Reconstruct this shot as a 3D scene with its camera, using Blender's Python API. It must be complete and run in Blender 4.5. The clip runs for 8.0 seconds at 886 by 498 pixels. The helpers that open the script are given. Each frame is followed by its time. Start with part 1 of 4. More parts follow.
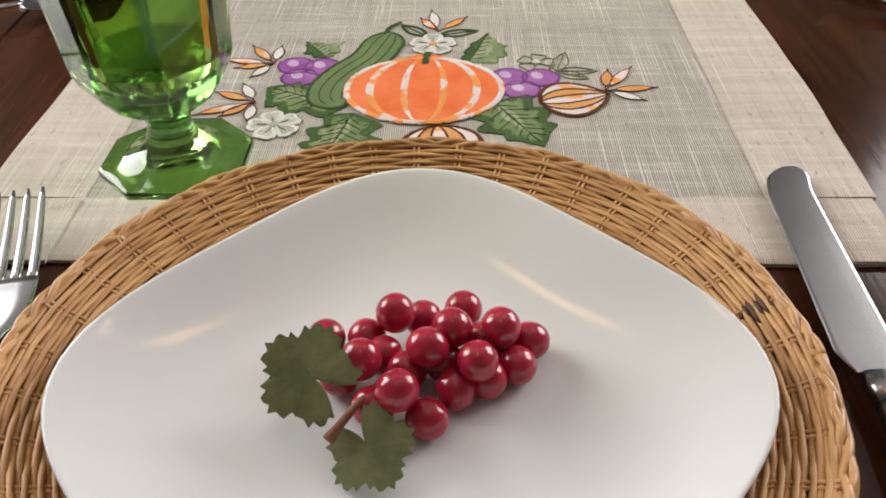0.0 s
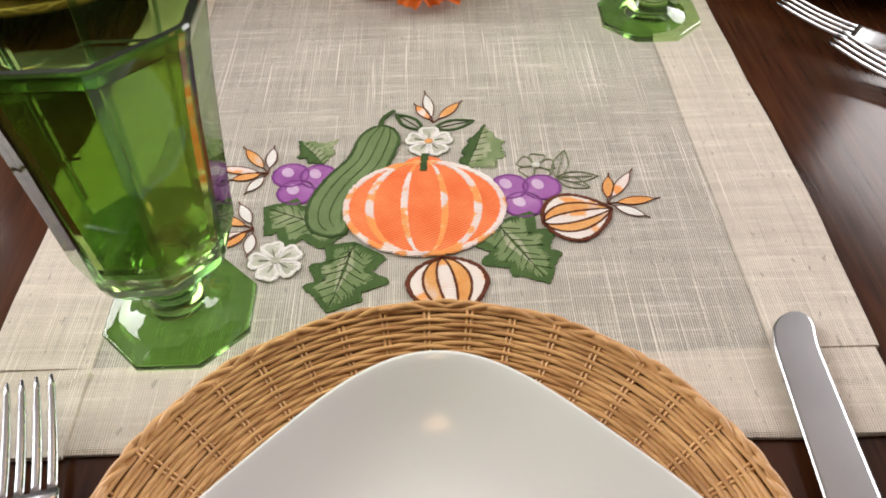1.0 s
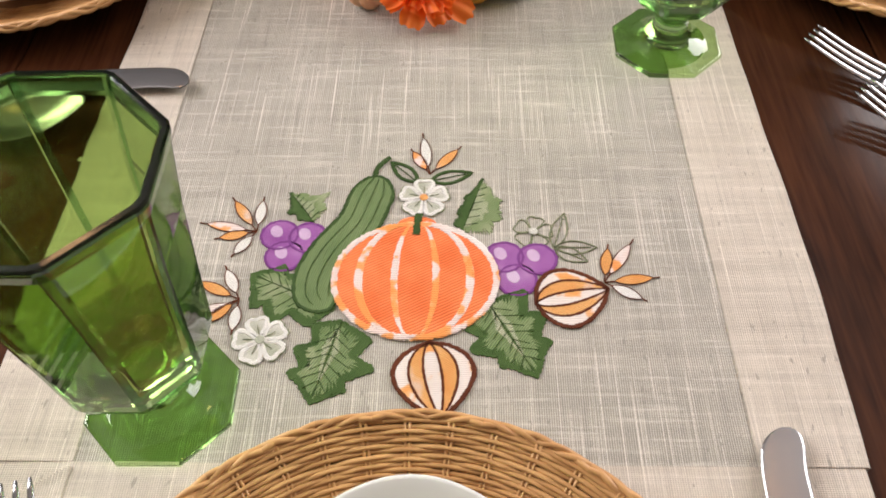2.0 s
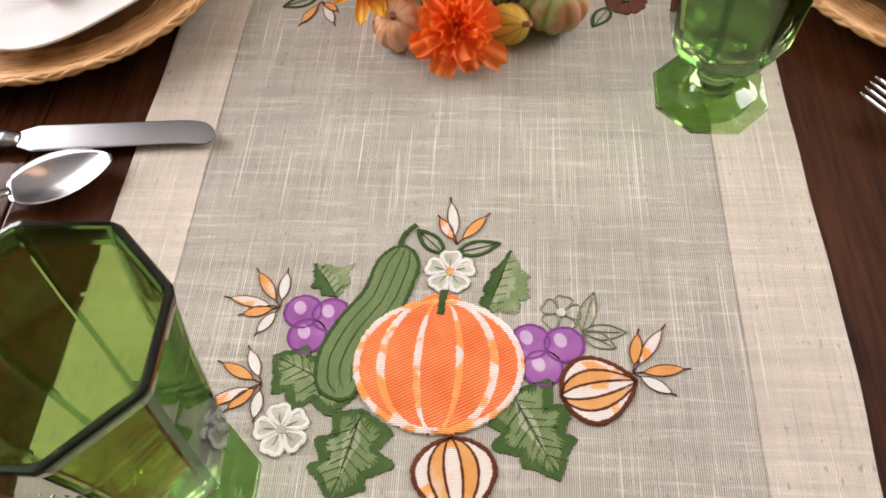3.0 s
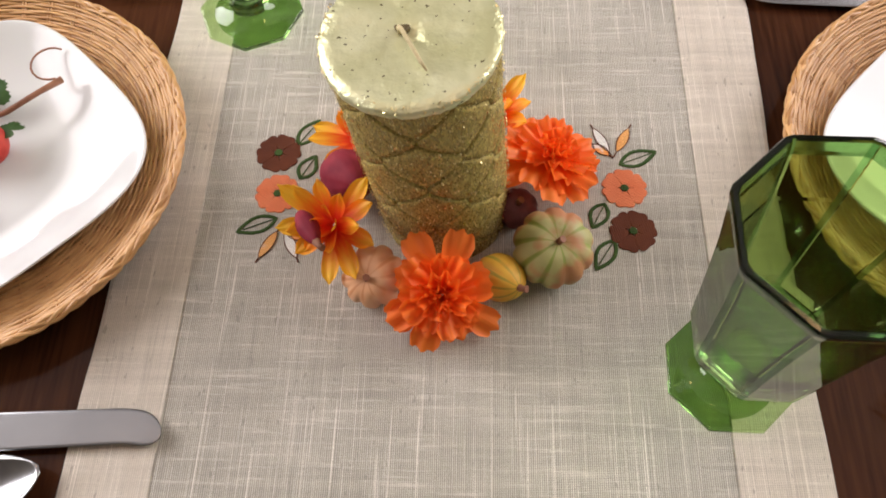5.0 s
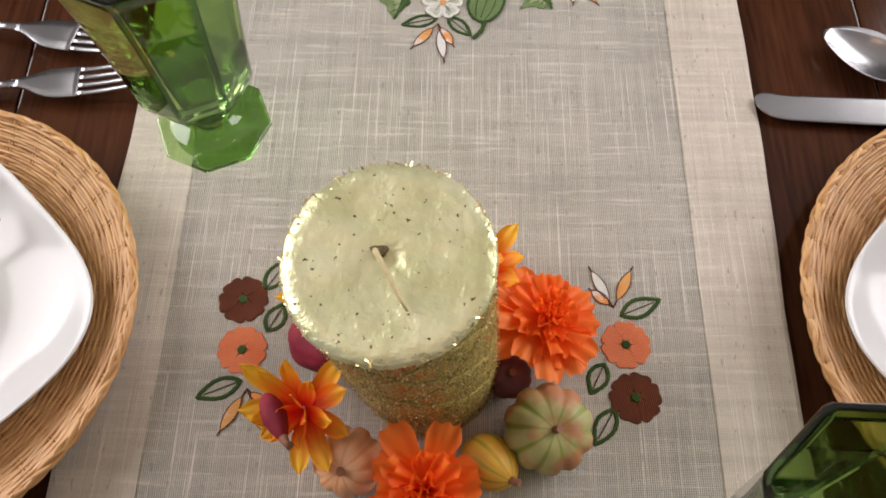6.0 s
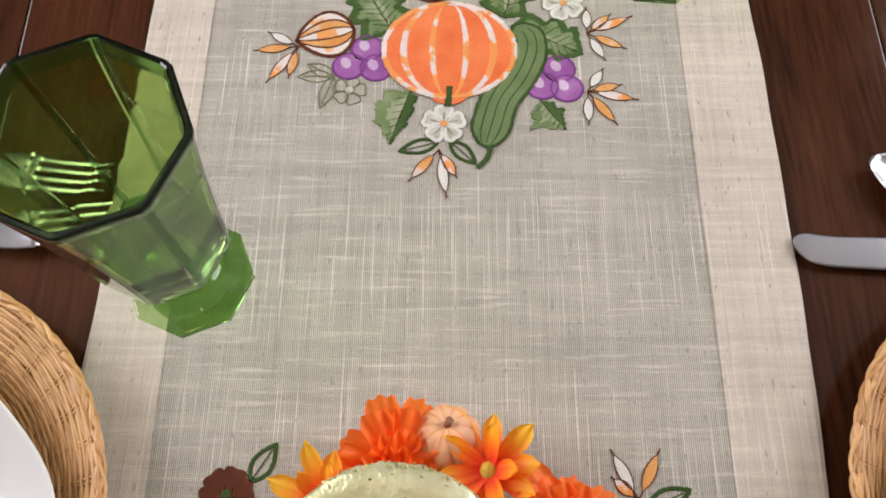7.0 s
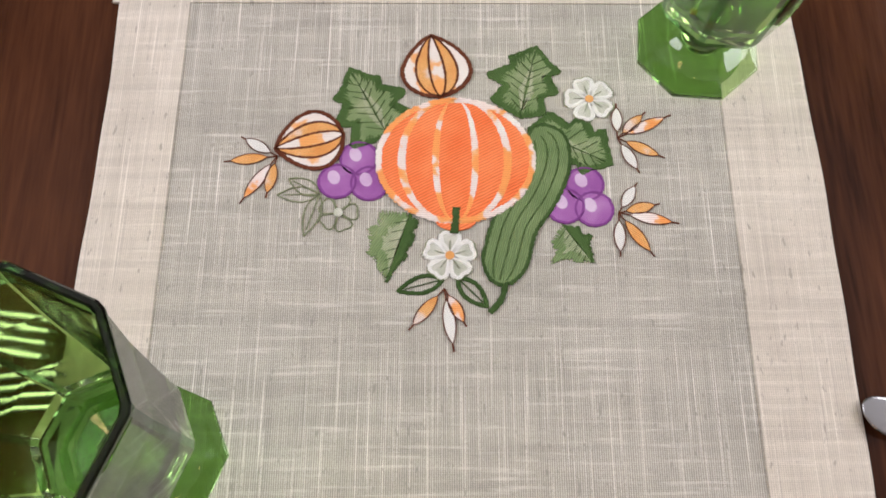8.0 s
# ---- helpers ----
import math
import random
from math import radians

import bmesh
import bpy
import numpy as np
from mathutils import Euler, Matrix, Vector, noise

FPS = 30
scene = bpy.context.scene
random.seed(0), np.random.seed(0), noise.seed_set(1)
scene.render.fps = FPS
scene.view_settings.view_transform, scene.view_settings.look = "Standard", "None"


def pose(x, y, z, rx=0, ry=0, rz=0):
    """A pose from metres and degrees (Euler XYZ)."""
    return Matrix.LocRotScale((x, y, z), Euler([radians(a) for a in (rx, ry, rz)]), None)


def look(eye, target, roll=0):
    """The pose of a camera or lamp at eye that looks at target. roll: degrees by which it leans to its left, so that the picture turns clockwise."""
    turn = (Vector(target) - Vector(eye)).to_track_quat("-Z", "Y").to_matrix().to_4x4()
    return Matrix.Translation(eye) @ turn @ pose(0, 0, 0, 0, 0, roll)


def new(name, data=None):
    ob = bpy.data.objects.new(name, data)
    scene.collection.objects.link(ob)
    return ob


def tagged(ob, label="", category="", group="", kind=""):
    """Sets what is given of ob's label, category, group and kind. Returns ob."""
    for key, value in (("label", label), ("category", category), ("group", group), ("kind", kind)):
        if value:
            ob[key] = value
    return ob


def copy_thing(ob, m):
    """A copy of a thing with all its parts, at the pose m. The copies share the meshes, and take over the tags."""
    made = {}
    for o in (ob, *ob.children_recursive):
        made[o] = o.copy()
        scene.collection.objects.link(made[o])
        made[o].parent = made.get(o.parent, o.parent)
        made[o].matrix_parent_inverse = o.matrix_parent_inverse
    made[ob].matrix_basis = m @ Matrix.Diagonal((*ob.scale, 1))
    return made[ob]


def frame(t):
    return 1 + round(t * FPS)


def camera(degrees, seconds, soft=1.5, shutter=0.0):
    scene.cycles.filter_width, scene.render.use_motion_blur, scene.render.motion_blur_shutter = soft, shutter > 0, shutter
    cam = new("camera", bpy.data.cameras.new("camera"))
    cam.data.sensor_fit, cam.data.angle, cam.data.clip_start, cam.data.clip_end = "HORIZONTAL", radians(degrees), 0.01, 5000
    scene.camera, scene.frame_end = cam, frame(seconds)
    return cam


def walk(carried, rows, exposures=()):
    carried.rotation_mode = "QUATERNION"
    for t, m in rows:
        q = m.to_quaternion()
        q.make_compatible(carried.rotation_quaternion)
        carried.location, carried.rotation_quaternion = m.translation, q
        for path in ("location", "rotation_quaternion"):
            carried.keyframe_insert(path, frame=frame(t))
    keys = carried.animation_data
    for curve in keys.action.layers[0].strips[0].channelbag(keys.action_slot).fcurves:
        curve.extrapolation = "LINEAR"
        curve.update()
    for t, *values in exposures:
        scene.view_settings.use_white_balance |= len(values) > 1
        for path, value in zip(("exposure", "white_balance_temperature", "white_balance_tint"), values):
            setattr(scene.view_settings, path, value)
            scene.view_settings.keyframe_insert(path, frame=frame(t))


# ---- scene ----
cam = camera(57.03, 8.0, soft=1.85)
PATH = [
    (0, (0.0057, -0.7033, 0.9653), (0.0010, -0.3161, 0.6489), -0.95),
    (0.5, (-0.0056, -0.6742, 1.0081), (-0.0006, -0.3024, 0.6738), -0.75),
    (1, (-0.0078, -0.6274, 1.0479), (0.0022, -0.2774, 0.6910), -1.14),
    (1.5, (0.0002, -0.5922, 1.0690), (0.0077, -0.2648, 0.6912), -1.17),
    (1.7, (0.0037, -0.5717, 1.0816), (0.0095, -0.2550, 0.6947), -0.57),
    (2.8, (0.0211, -0.5074, 1.1254), (-0.0115, -0.2253, 0.7139), -5.58),
    (3, (0.0213, -0.4844, 1.1316), (-0.0112, -0.2097, 0.7151), -5.42),
    (3.5, (0.0158, -0.4310, 1.1446), (-0.0139, -0.1699, 0.7192), -4.61),
    (4, (0.0112, -0.3818, 1.1580), (-0.0124, -0.1296, 0.7269), -3.75),
    (4.5, (0.0084, -0.3239, 1.1734), (-0.0089, -0.0823, 0.7360), -3.37),
    (6, (0.0051, -0.1459, 1.1883), (0.0047, 0.0682, 0.7365), 0.06),
    (6.5, (0.0030, -0.0787, 1.1842), (0.0061, 0.1259, 0.7280), 0.76),
    (7, (0.0021, -0.0179, 1.1884), (0.0029, 0.1752, 0.7272), -0.23),
    (7.5, (-0.0044, 0.0462, 1.1793), (-0.0029, 0.2286, 0.7138), -0.33),
    (8, (-0.0018, 0.1123, 1.1591), (0.0008, 0.2753, 0.6864), 0.14),
]
walk(cam, [(t, look(eye, target, roll)) for t, eye, target, roll in PATH],
     exposures=[(0.0, -0.03, 6500, 10), (1.5, 0.20, 6590, 13), (4.5, 0.06, 6640, 15), (6.0, -0.31, 6570, 14), (8.0, -0.23, 6300, 14)])

# ---- world, sun, large lights ----
scene.view_settings.exposure = 0.0
world = bpy.data.worlds.new("world")
scene.world = world
world.use_nodes = True
wn, wl = world.node_tree.nodes, world.node_tree.links
sky = wn.new("ShaderNodeTexSky")
sky.sky_type, sky.sun_disc = "NISHITA", False
sky.sun_elevation, sky.sun_rotation = radians(40), radians(150)
wl.new(sky.outputs[0], wn["Background"].inputs[0])
wn["Background"].inputs[1].default_value = 0.12


def lamp(name, kind, m, energy, colour=(1, 1, 1), **kw):
    data = bpy.data.lights.new(name, kind)
    data.energy, data.color = energy, colour
    ob = new(name, data)
    ob.matrix_world = m
    return ob, data


T = 0.75          # height of the table top
R = T + 0.0015    # top of the runner


# ---- materials ----
def material(name, colour=(0.8, 0.8, 0.8), rough=0.5, metal=0.0, spec=0.5):
    mat = bpy.data.materials.new(name)
    mat.use_nodes = True
    b = mat.node_tree.nodes["Principled BSDF"]
    b.inputs["Base Color"].default_value = (*colour, 1)
    b.inputs["Roughness"].default_value = rough
    b.inputs["Metallic"].default_value = metal
    b.inputs["Specular IOR Level"].default_value = spec
    return mat


def link(mat, a, b):
    mat.node_tree.links.new(a, b)


def node(mat, kind, **values):
    n = mat.node_tree.nodes.new(kind)
    for key, value in values.items():
        if key in n.inputs:
            n.inputs[key].default_value = value
    return n


def bsdf(mat):
    return mat.node_tree.nodes["Principled BSDF"]


def coords(mat, scale=(1, 1, 1), rot=(0, 0, 0)):
    tc = node(mat, "ShaderNodeTexCoord")
    mp = node(mat, "ShaderNodeMapping")
    mp.inputs["Scale"].default_value, mp.inputs["Rotation"].default_value = scale, rot
    link(mat, tc.outputs["Object"], mp.inputs["Vector"])
    return mp.outputs[0]


def ramp(mat, source, stops):
    r = node(mat, "ShaderNodeValToRGB")
    while len(r.color_ramp.elements) < len(stops):
        r.color_ramp.elements.new(0.5)
    for e, (p, c) in zip(r.color_ramp.elements, stops):
        e.position, e.color = p, (*c, 1)
    link(mat, source, r.inputs[0])
    return r.outputs[0]


def noise_tex(mat, vector, scale, detail=3.0, rough=0.55):
    n = node(mat, "ShaderNodeTexNoise", Scale=scale, Detail=detail, Roughness=rough)
    link(mat, vector, n.inputs["Vector"])
    return n.outputs["Fac"]


def bump(mat, source, strength, distance):
    b = node(mat, "ShaderNodeBump", Strength=strength, Distance=distance)
    link(mat, source, b.inputs["Height"])
    link(mat, b.outputs[0], bsdf(mat).inputs["Normal"])
    return b


def mottled(name, lo, hi, scale, rough=0.6, bumps=0.0, metal=0.0, stretch=(1, 1, 1), spec=0.5):
    """A surface whose colour wanders between two values, with a fine relief."""
    mat = material(name, lo, rough, metal, spec)
    v = coords(mat, stretch)
    link(mat, ramp(mat, noise_tex(mat, v, scale), [(0.3, lo), (0.7, hi)]), bsdf(mat).inputs["Base Color"])
    if bumps:
        bump(mat, noise_tex(mat, v, scale * 6, 4), 0.4, bumps)
    return mat


def glass_green(name, tint):
    mat = material(name, tint, 0.04)
    bsdf(mat).inputs["Transmission Weight"].default_value = 1.0
    bsdf(mat).inputs["IOR"].default_value = 1.5
    bump(mat, noise_tex(mat, coords(mat, (1, 1, 0.5)), 55, 1), 0.10, 0.0016)
    return mat


def wood(name, lo, hi, rough):
    """Polished wood: long grain along y, broad figure, fine pores."""
    mat = material(name, lo, rough)
    v = coords(mat, (1, 0.06, 1))
    fine = noise_tex(mat, v, 320, 4)
    broad = noise_tex(mat, coords(mat, (1, 0.18, 1)), 22, 3)
    mix = node(mat, "ShaderNodeMath")
    mix.operation = "MULTIPLY_ADD"
    link(mat, fine, mix.inputs[0])
    mix.inputs[1].default_value = 0.40
    half = node(mat, "ShaderNodeMath")
    half.operation = "MULTIPLY"
    half.inputs[1].default_value = 0.62
    link(mat, broad, half.inputs[0])
    link(mat, half.outputs[0], mix.inputs[2])
    link(mat, ramp(mat, mix.outputs[0], [(0.36, lo), (0.66, hi)]), bsdf(mat).inputs["Base Color"])
    link(mat, ramp(mat, noise_tex(mat, coords(mat), 60, 4), [(0.3, (rough * 0.92,) * 3), (0.75, (rough * 1.12,) * 3)]), bsdf(mat).inputs["Roughness"])
    bump(mat, fine, 0.12, 0.0003)
    return mat


def linen(name, dark, pale, slub, contrast, coarse):
    """Plain-woven linen: fine warp stripes, pale slubs both ways, a few grey flecks."""
    mat = material(name, dark, 0.92, 0, 0.2)
    warp = node(mat, "ShaderNodeTexWave", Scale=285.0, Distortion=1.2, Detail=2.0)
    link(mat, coords(mat, (1, 0.2, 1)), warp.inputs["Vector"])
    weft = node(mat, "ShaderNodeTexWave", Scale=360.0, Distortion=2.0, Detail=2.0)
    weft.bands_direction = "Y"
    link(mat, coords(mat, (0.2, 1, 1)), weft.inputs["Vector"])
    long_y = noise_tex(mat, coords(mat, (1700, 9, 1)), 1.0, 1, 0.5)
    long_x = noise_tex(mat, coords(mat, (22, 330, 1)), 1.0, 3, 0.6)
    cloud = noise_tex(mat, coords(mat), 16, 3)

    def blend(kind, fac, a, b):
        m = node(mat, "ShaderNodeMix")
        m.data_type, m.blend_type = "RGBA", kind
        if hasattr(fac, "is_linked"):
            link(mat, fac, m.inputs[0])
        else:
            m.inputs[0].default_value = fac
        for k, q in ((6, a), (7, b)):
            if hasattr(q, "is_linked"):
                link(mat, q, m.inputs[k])
            else:
                m.inputs[k].default_value = (*q, 1)
        return m.outputs[2]

    base = ramp(mat, cloud, [(0.3, dark), (0.7, tuple(0.5 * (a + b) for a, b in zip(dark, pale)))])
    stripes = ramp(mat, warp.outputs["Fac"], [(0.2, (1 - contrast,) * 3), (0.7, (1.0,) * 3)])
    c = blend("MULTIPLY", 1.0, base, stripes)
    c = blend("MULTIPLY", 1.0, c, ramp(mat, weft.outputs["Fac"], [(0.1, (1 - 0.5 * contrast,) * 3), (0.6, (1.0,) * 3)]))
    bands = noise_tex(mat, coords(mat, (5, 110, 1)), 1.0, 4, 0.6)
    c = blend("MULTIPLY", 1.0, c, ramp(mat, bands, [(0.36, (0.87,) * 3), (0.60, (1.0,) * 3)]))
    columns = noise_tex(mat, coords(mat, (130, 5, 1)), 1.0, 4, 0.6)
    c = blend("MULTIPLY", 1.0, c, ramp(mat, columns, [(0.36, (0.91,) * 3), (0.60, (1.0,) * 3)]))
    c = blend("MIX", ramp(mat, long_y, [(0.655, (0, 0, 0)), (0.70, (0.80,) * 3)]), c, slub)
    c = blend("MIX", ramp(mat, long_x, [(0.54, (0, 0, 0)), (0.82, (0.50,) * 3)]), c, slub)
    thin = noise_tex(mat, coords(mat, (1500, 14, 3)), 1.0, 1, 0.5)
    c = blend("MULTIPLY", 1.0, c, ramp(mat, thin, [(0.30, (0.82,) * 3), (0.40, (1.0,) * 3)]))
    grain = noise_tex(mat, coords(mat, (1, 0.55, 1)), 1250, 2, 0.6)
    c = blend("MULTIPLY", 1.0, c, ramp(mat, grain, [(0.32, (1 - coarse,) * 3), (0.56, (1.0,) * 3)]))
    fleck = noise_tex(mat, coords(mat, (330, 110, 1)), 1.0, 2)
    c = blend("MIX", ramp(mat, fleck, [(0.655, (0, 0, 0)), (0.71, (0.7,) * 3)]), c, tuple(0.45 * q for q in dark))
    link(mat, c, bsdf(mat).inputs["Base Color"])
    add = node(mat, "ShaderNodeMath")
    link(mat, warp.outputs["Fac"], add.inputs[0])
    link(mat, weft.outputs["Fac"], add.inputs[1])
    add2 = node(mat, "ShaderNodeMath")
    link(mat, add.outputs[0], add2.inputs[0])
    link(mat, long_y, add2.inputs[1])
    bump(mat, add2.outputs[0], 0.5, 0.0003)
    return mat


def thread(name, stops, angle=0.0, period=0.0012, groove=0.6):
    """Satin stitch: fine parallel threads with a slight sheen; colours run through the stops."""
    mat = material(name, stops[0][1], 0.6, 0, 0.12)
    v = coords(mat, (1, 1, 1), (0, 0, radians(angle)))
    w = node(mat, "ShaderNodeTexWave", Scale=0.314 / period, Distortion=1.5, Detail=2.0)
    link(mat, v, w.inputs["Vector"])
    n = noise_tex(mat, coords(mat, (1, 1, 1), (0, 0, radians(angle))), 45, 3)
    # Colour drops in the grooves, painting in the shade between threads.
    gap = node(mat, "ShaderNodeMix")
    gap.data_type, gap.blend_type = "RGBA", "MULTIPLY"
    gap.inputs[0].default_value = 1.0
    link(mat, ramp(mat, n, stops), gap.inputs[6])
    link(mat, ramp(mat, w.outputs["Fac"], [(0.05, (groove,) * 3), (0.5, (1.0,) * 3)]), gap.inputs[7])
    link(mat, gap.outputs[2], bsdf(mat).inputs["Base Color"])
    bump(mat, w.outputs["Fac"], 0.8, 0.0004)
    return mat


def rattan(name, lo, hi, rough=0.42):
    """Cane strands: each its own tone, with darker nicks along it."""
    mat = material(name, lo, rough)
    oi = node(mat, "ShaderNodeObjectInfo")
    n = noise_tex(mat, coords(mat), 55, 4)
    add = node(mat, "ShaderNodeMath")
    add.operation = "MULTIPLY_ADD"
    link(mat, oi.outputs["Random"], add.inputs[0])
    add.inputs[1].default_value = 0.35
    link(mat, n, add.inputs[2])
    link(mat, ramp(mat, add.outputs[0], [(0.16, tuple(0.5 * q for q in lo)), (0.34, lo), (0.85, hi)]), bsdf(mat).inputs["Base Color"])
    bump(mat, noise_tex(mat, coords(mat), 700, 3), 0.3, 0.0003)
    return mat


def glitter(name, lo, hi, metal):
    """Glitter: tiny facets that tilt every way."""
    mat = material(name, lo, 0.25, metal)
    vo = node(mat, "ShaderNodeTexVoronoi", Scale=1500.0)
    link(mat, coords(mat, (1, 1, 0.35)), vo.inputs["Vector"])
    sep = node(mat, "ShaderNodeSeparateColor")
    link(mat, vo.outputs["Color"], sep.inputs[0])
    link(mat, ramp(mat, sep.outputs[0], [(0.0, lo), (1.0, hi)]), bsdf(mat).inputs["Base Color"])
    link(mat, ramp(mat, sep.outputs[1], [(0.0, (0.08,) * 3), (0.18, (0.14,) * 3), (0.24, (0.5,) * 3), (1.0, (0.7,) * 3)]), bsdf(mat).inputs["Roughness"])
    b = node(mat, "ShaderNodeBump", Strength=0.9, Distance=0.0012)
    link(mat, sep.outputs[2], b.inputs["Height"])
    link(mat, b.outputs[0], bsdf(mat).inputs["Normal"])
    return mat


def foil():
    """Pale gold foil over wax, dimpled, with small dark specks where it has cracked."""
    mat = material("gold_foil", (0.6, 0.57, 0.3), 0.33, 0.5)
    v = coords(mat)
    speck = noise_tex(mat, v, 330, 2)
    patch = noise_tex(mat, v, 45, 3)
    c = ramp(mat, patch, [(0.35, (0.60, 0.61, 0.33)), (0.65, (0.78, 0.79, 0.50))])
    m = node(mat, "ShaderNodeMix")
    m.data_type = "RGBA"
    link(mat, ramp(mat, speck, [(0.68, (0, 0, 0)), (0.71, (1, 1, 1))]), m.inputs[0])
    link(mat, c, m.inputs[6])
    m.inputs[7].default_value = (0.10, 0.085, 0.03, 1)
    link(mat, m.outputs[2], bsdf(mat).inputs["Base Color"])
    bump(mat, noise_tex(mat, v, 110, 5), 0.6, 0.0025)
    return mat


def along_petal(name, stops, length):
    """A petal's colour from its root (y = 0) to its tip."""
    mat = material(name, stops[0][1], 0.55)
    tc = node(mat, "ShaderNodeTexCoord")
    sep = node(mat, "ShaderNodeSeparateXYZ")
    link(mat, tc.outputs["Object"], sep.inputs[0])
    d = node(mat, "ShaderNodeMath")
    d.operation = "MULTIPLY_ADD"
    link(mat, sep.outputs[1], d.inputs[0])
    d.inputs[1].default_value = 1.0 / length
    n = node(mat, "ShaderNodeMath")
    n.operation = "MULTIPLY_ADD"
    link(mat, noise_tex(mat, coords(mat, (6, 1, 1)), 60, 3), n.inputs[0])
    n.inputs[1].default_value, n.inputs[2].default_value = 0.55, -0.27
    link(mat, n.outputs[0], d.inputs[2])
    link(mat, ramp(mat, d.outputs[0], stops), bsdf(mat).inputs["Base Color"])
    tr = node(mat, "ShaderNodeBsdfTranslucent")
    mx = node(mat, "ShaderNodeMixShader", Fac=0.35)
    out = mat.node_tree.nodes["Material Output"]
    colour = bsdf(mat).inputs["Base Color"].links[0].from_socket
    link(mat, colour, tr.inputs["Color"])
    link(mat, bsdf(mat).outputs[0], mx.inputs[1])
    link(mat, tr.outputs[0], mx.inputs[2])
    link(mat, mx.outputs[0], out.inputs["Surface"])
    bump(mat, noise_tex(mat, coords(mat, (12, 1, 1)), 90, 3), 0.35, 0.0004)
    return mat


def gourd_skin(name, groove, ridge, blush):
    """Ribbed gourd: darker furrows, blotched ridges; x of the angle is carried by the ribs' wave."""
    mat = material(name, ridge, 0.6)
    tc = node(mat, "ShaderNodeTexCoord")
    sep = node(mat, "ShaderNodeSeparateXYZ")
    link(mat, tc.outputs["Object"], sep.inputs[0])
    at = node(mat, "ShaderNodeMath")
    at.operation = "ARCTAN2"
    link(mat, sep.outputs[1], at.inputs[0])
    link(mat, sep.outputs[0], at.inputs[1])
    nz = noise_tex(mat, coords(mat), 60, 3)
    k = node(mat, "ShaderNodeMath")
    k.operation = "MULTIPLY_ADD"
    link(mat, at.outputs[0], k.inputs[0])
    k.inputs[1].default_value = 10.0
    link(mat, nz, k.inputs[2])
    co = node(mat, "ShaderNodeMath")
    co.operation = "COSINE"
    link(mat, k.outputs[0], co.inputs[0])
    band = ramp(mat, co.outputs[0], [(0.0, ridge), (0.55, ridge), (0.9, groove)])
    m = node(mat, "ShaderNodeMix")
    m.data_type = "RGBA"
    link(mat, ramp(mat, noise_tex(mat, coords(mat), 38, 3), [(0.46, (0, 0, 0)), (0.58, (0.85,) * 3)]), m.inputs[0])
    link(mat, band, m.inputs[6])
    m.inputs[7].default_value = (*blush, 1)
    link(mat, m.outputs[2], bsdf(mat).inputs["Base Color"])
    bump(mat, noise_tex(mat, coords(mat), 260, 4), 0.3, 0.0006)
    return mat


def grape_skin():
    mat = material("grape_skin", (0.33, 0.006, 0.025), 0.16)
    b = bsdf(mat)
    link(mat, ramp(mat, noise_tex(mat, coords(mat), 90, 3), [(0.3, (0.26, 0.007, 0.026)), (0.7, (0.47, 0.020, 0.060))]), b.inputs["Base Color"])
    b.inputs["Subsurface Weight"].default_value = 0.5
    b.inputs["Subsurface Radius"].default_value = (0.006, 0.0012, 0.0012)
    b.inputs["Coat Weight"].default_value = 0.3
    return mat


WOOD = wood("mahogany", (0.019, 0.0064, 0.0031), (0.076, 0.027, 0.0115), 0.13)
bsdf(WOOD).inputs["Specular IOR Level"].default_value = 0.2
LINEN = linen("linen", (0.60, 0.57, 0.495), (0.80, 0.755, 0.665), (0.92, 0.88, 0.81), 0.46, 0.16)
HEM = linen("linen_hem", (0.68, 0.615, 0.525), (0.88, 0.805, 0.70), (0.88, 0.82, 0.73), 0.20, 0.08)
RATTAN = rattan("rattan", (0.38, 0.185, 0.065), (0.64, 0.37, 0.155))
# Darker cane colour that stands in for shade in the weave's gaps.
CANE_SHADE = mottled("cane_gap_shade", (0.20, 0.095, 0.034), (0.31, 0.155, 0.06), 70, 0.6, 0.0003)
CHINA = mottled("white_china", (0.64, 0.655, 0.65), (0.67, 0.685, 0.68), 8, 0.12, spec=0.32)
STEEL = mottled("polished_steel", (0.33, 0.335, 0.345), (0.40, 0.405, 0.415), 30, 0.24, 0.0, 1.0)
GREEN_GLASS = glass_green("green_glass", (0.39, 0.59, 0.175))
THICK_GLASS = glass_green("thick_green_glass", (0.185, 0.36, 0.085))
# Denser tint for stem and thick base; also paints dark ridge and rim lines.
DEEP_GLASS = glass_green("deep_green_glass", (0.085, 0.235, 0.05))
bsdf(DEEP_GLASS).inputs["Roughness"].default_value = 0.12
GOLD = glitter("gold_glitter", (0.21, 0.160, 0.035), (0.60, 0.48, 0.155), 0.4)
FOIL = foil()
FLAKE = mottled("gold_flake", (0.85, 0.70, 0.32), (0.95, 0.84, 0.48), 300, 0.28, 0.0, 1.0)
WICK = mottled("cotton_wick", (0.45, 0.38, 0.20), (0.60, 0.52, 0.30), 300, 0.8)
ORANGE = thread("orange_thread", [(0.3, (0.84, 0.175, 0.055)), (0.7, (0.95, 0.27, 0.10))], 62, 0.0016, 0.74)
VARIEGATED = thread("variegated_thread", [(0.44, (0.92, 0.36, 0.11)), (0.485, (0.90, 0.44, 0.18)), (0.51, (0.86, 0.70, 0.65)), (0.7, (0.88, 0.84, 0.80))], 90, 0.0011, 0.80)
BANDED = thread("banded_cream_thread", [(0.36, (0.92, 0.42, 0.14)), (0.41, (0.90, 0.50, 0.24)), (0.44, (0.86, 0.76, 0.70)), (0.7, (0.90, 0.86, 0.82))], 90, 0.0010, 0.82)
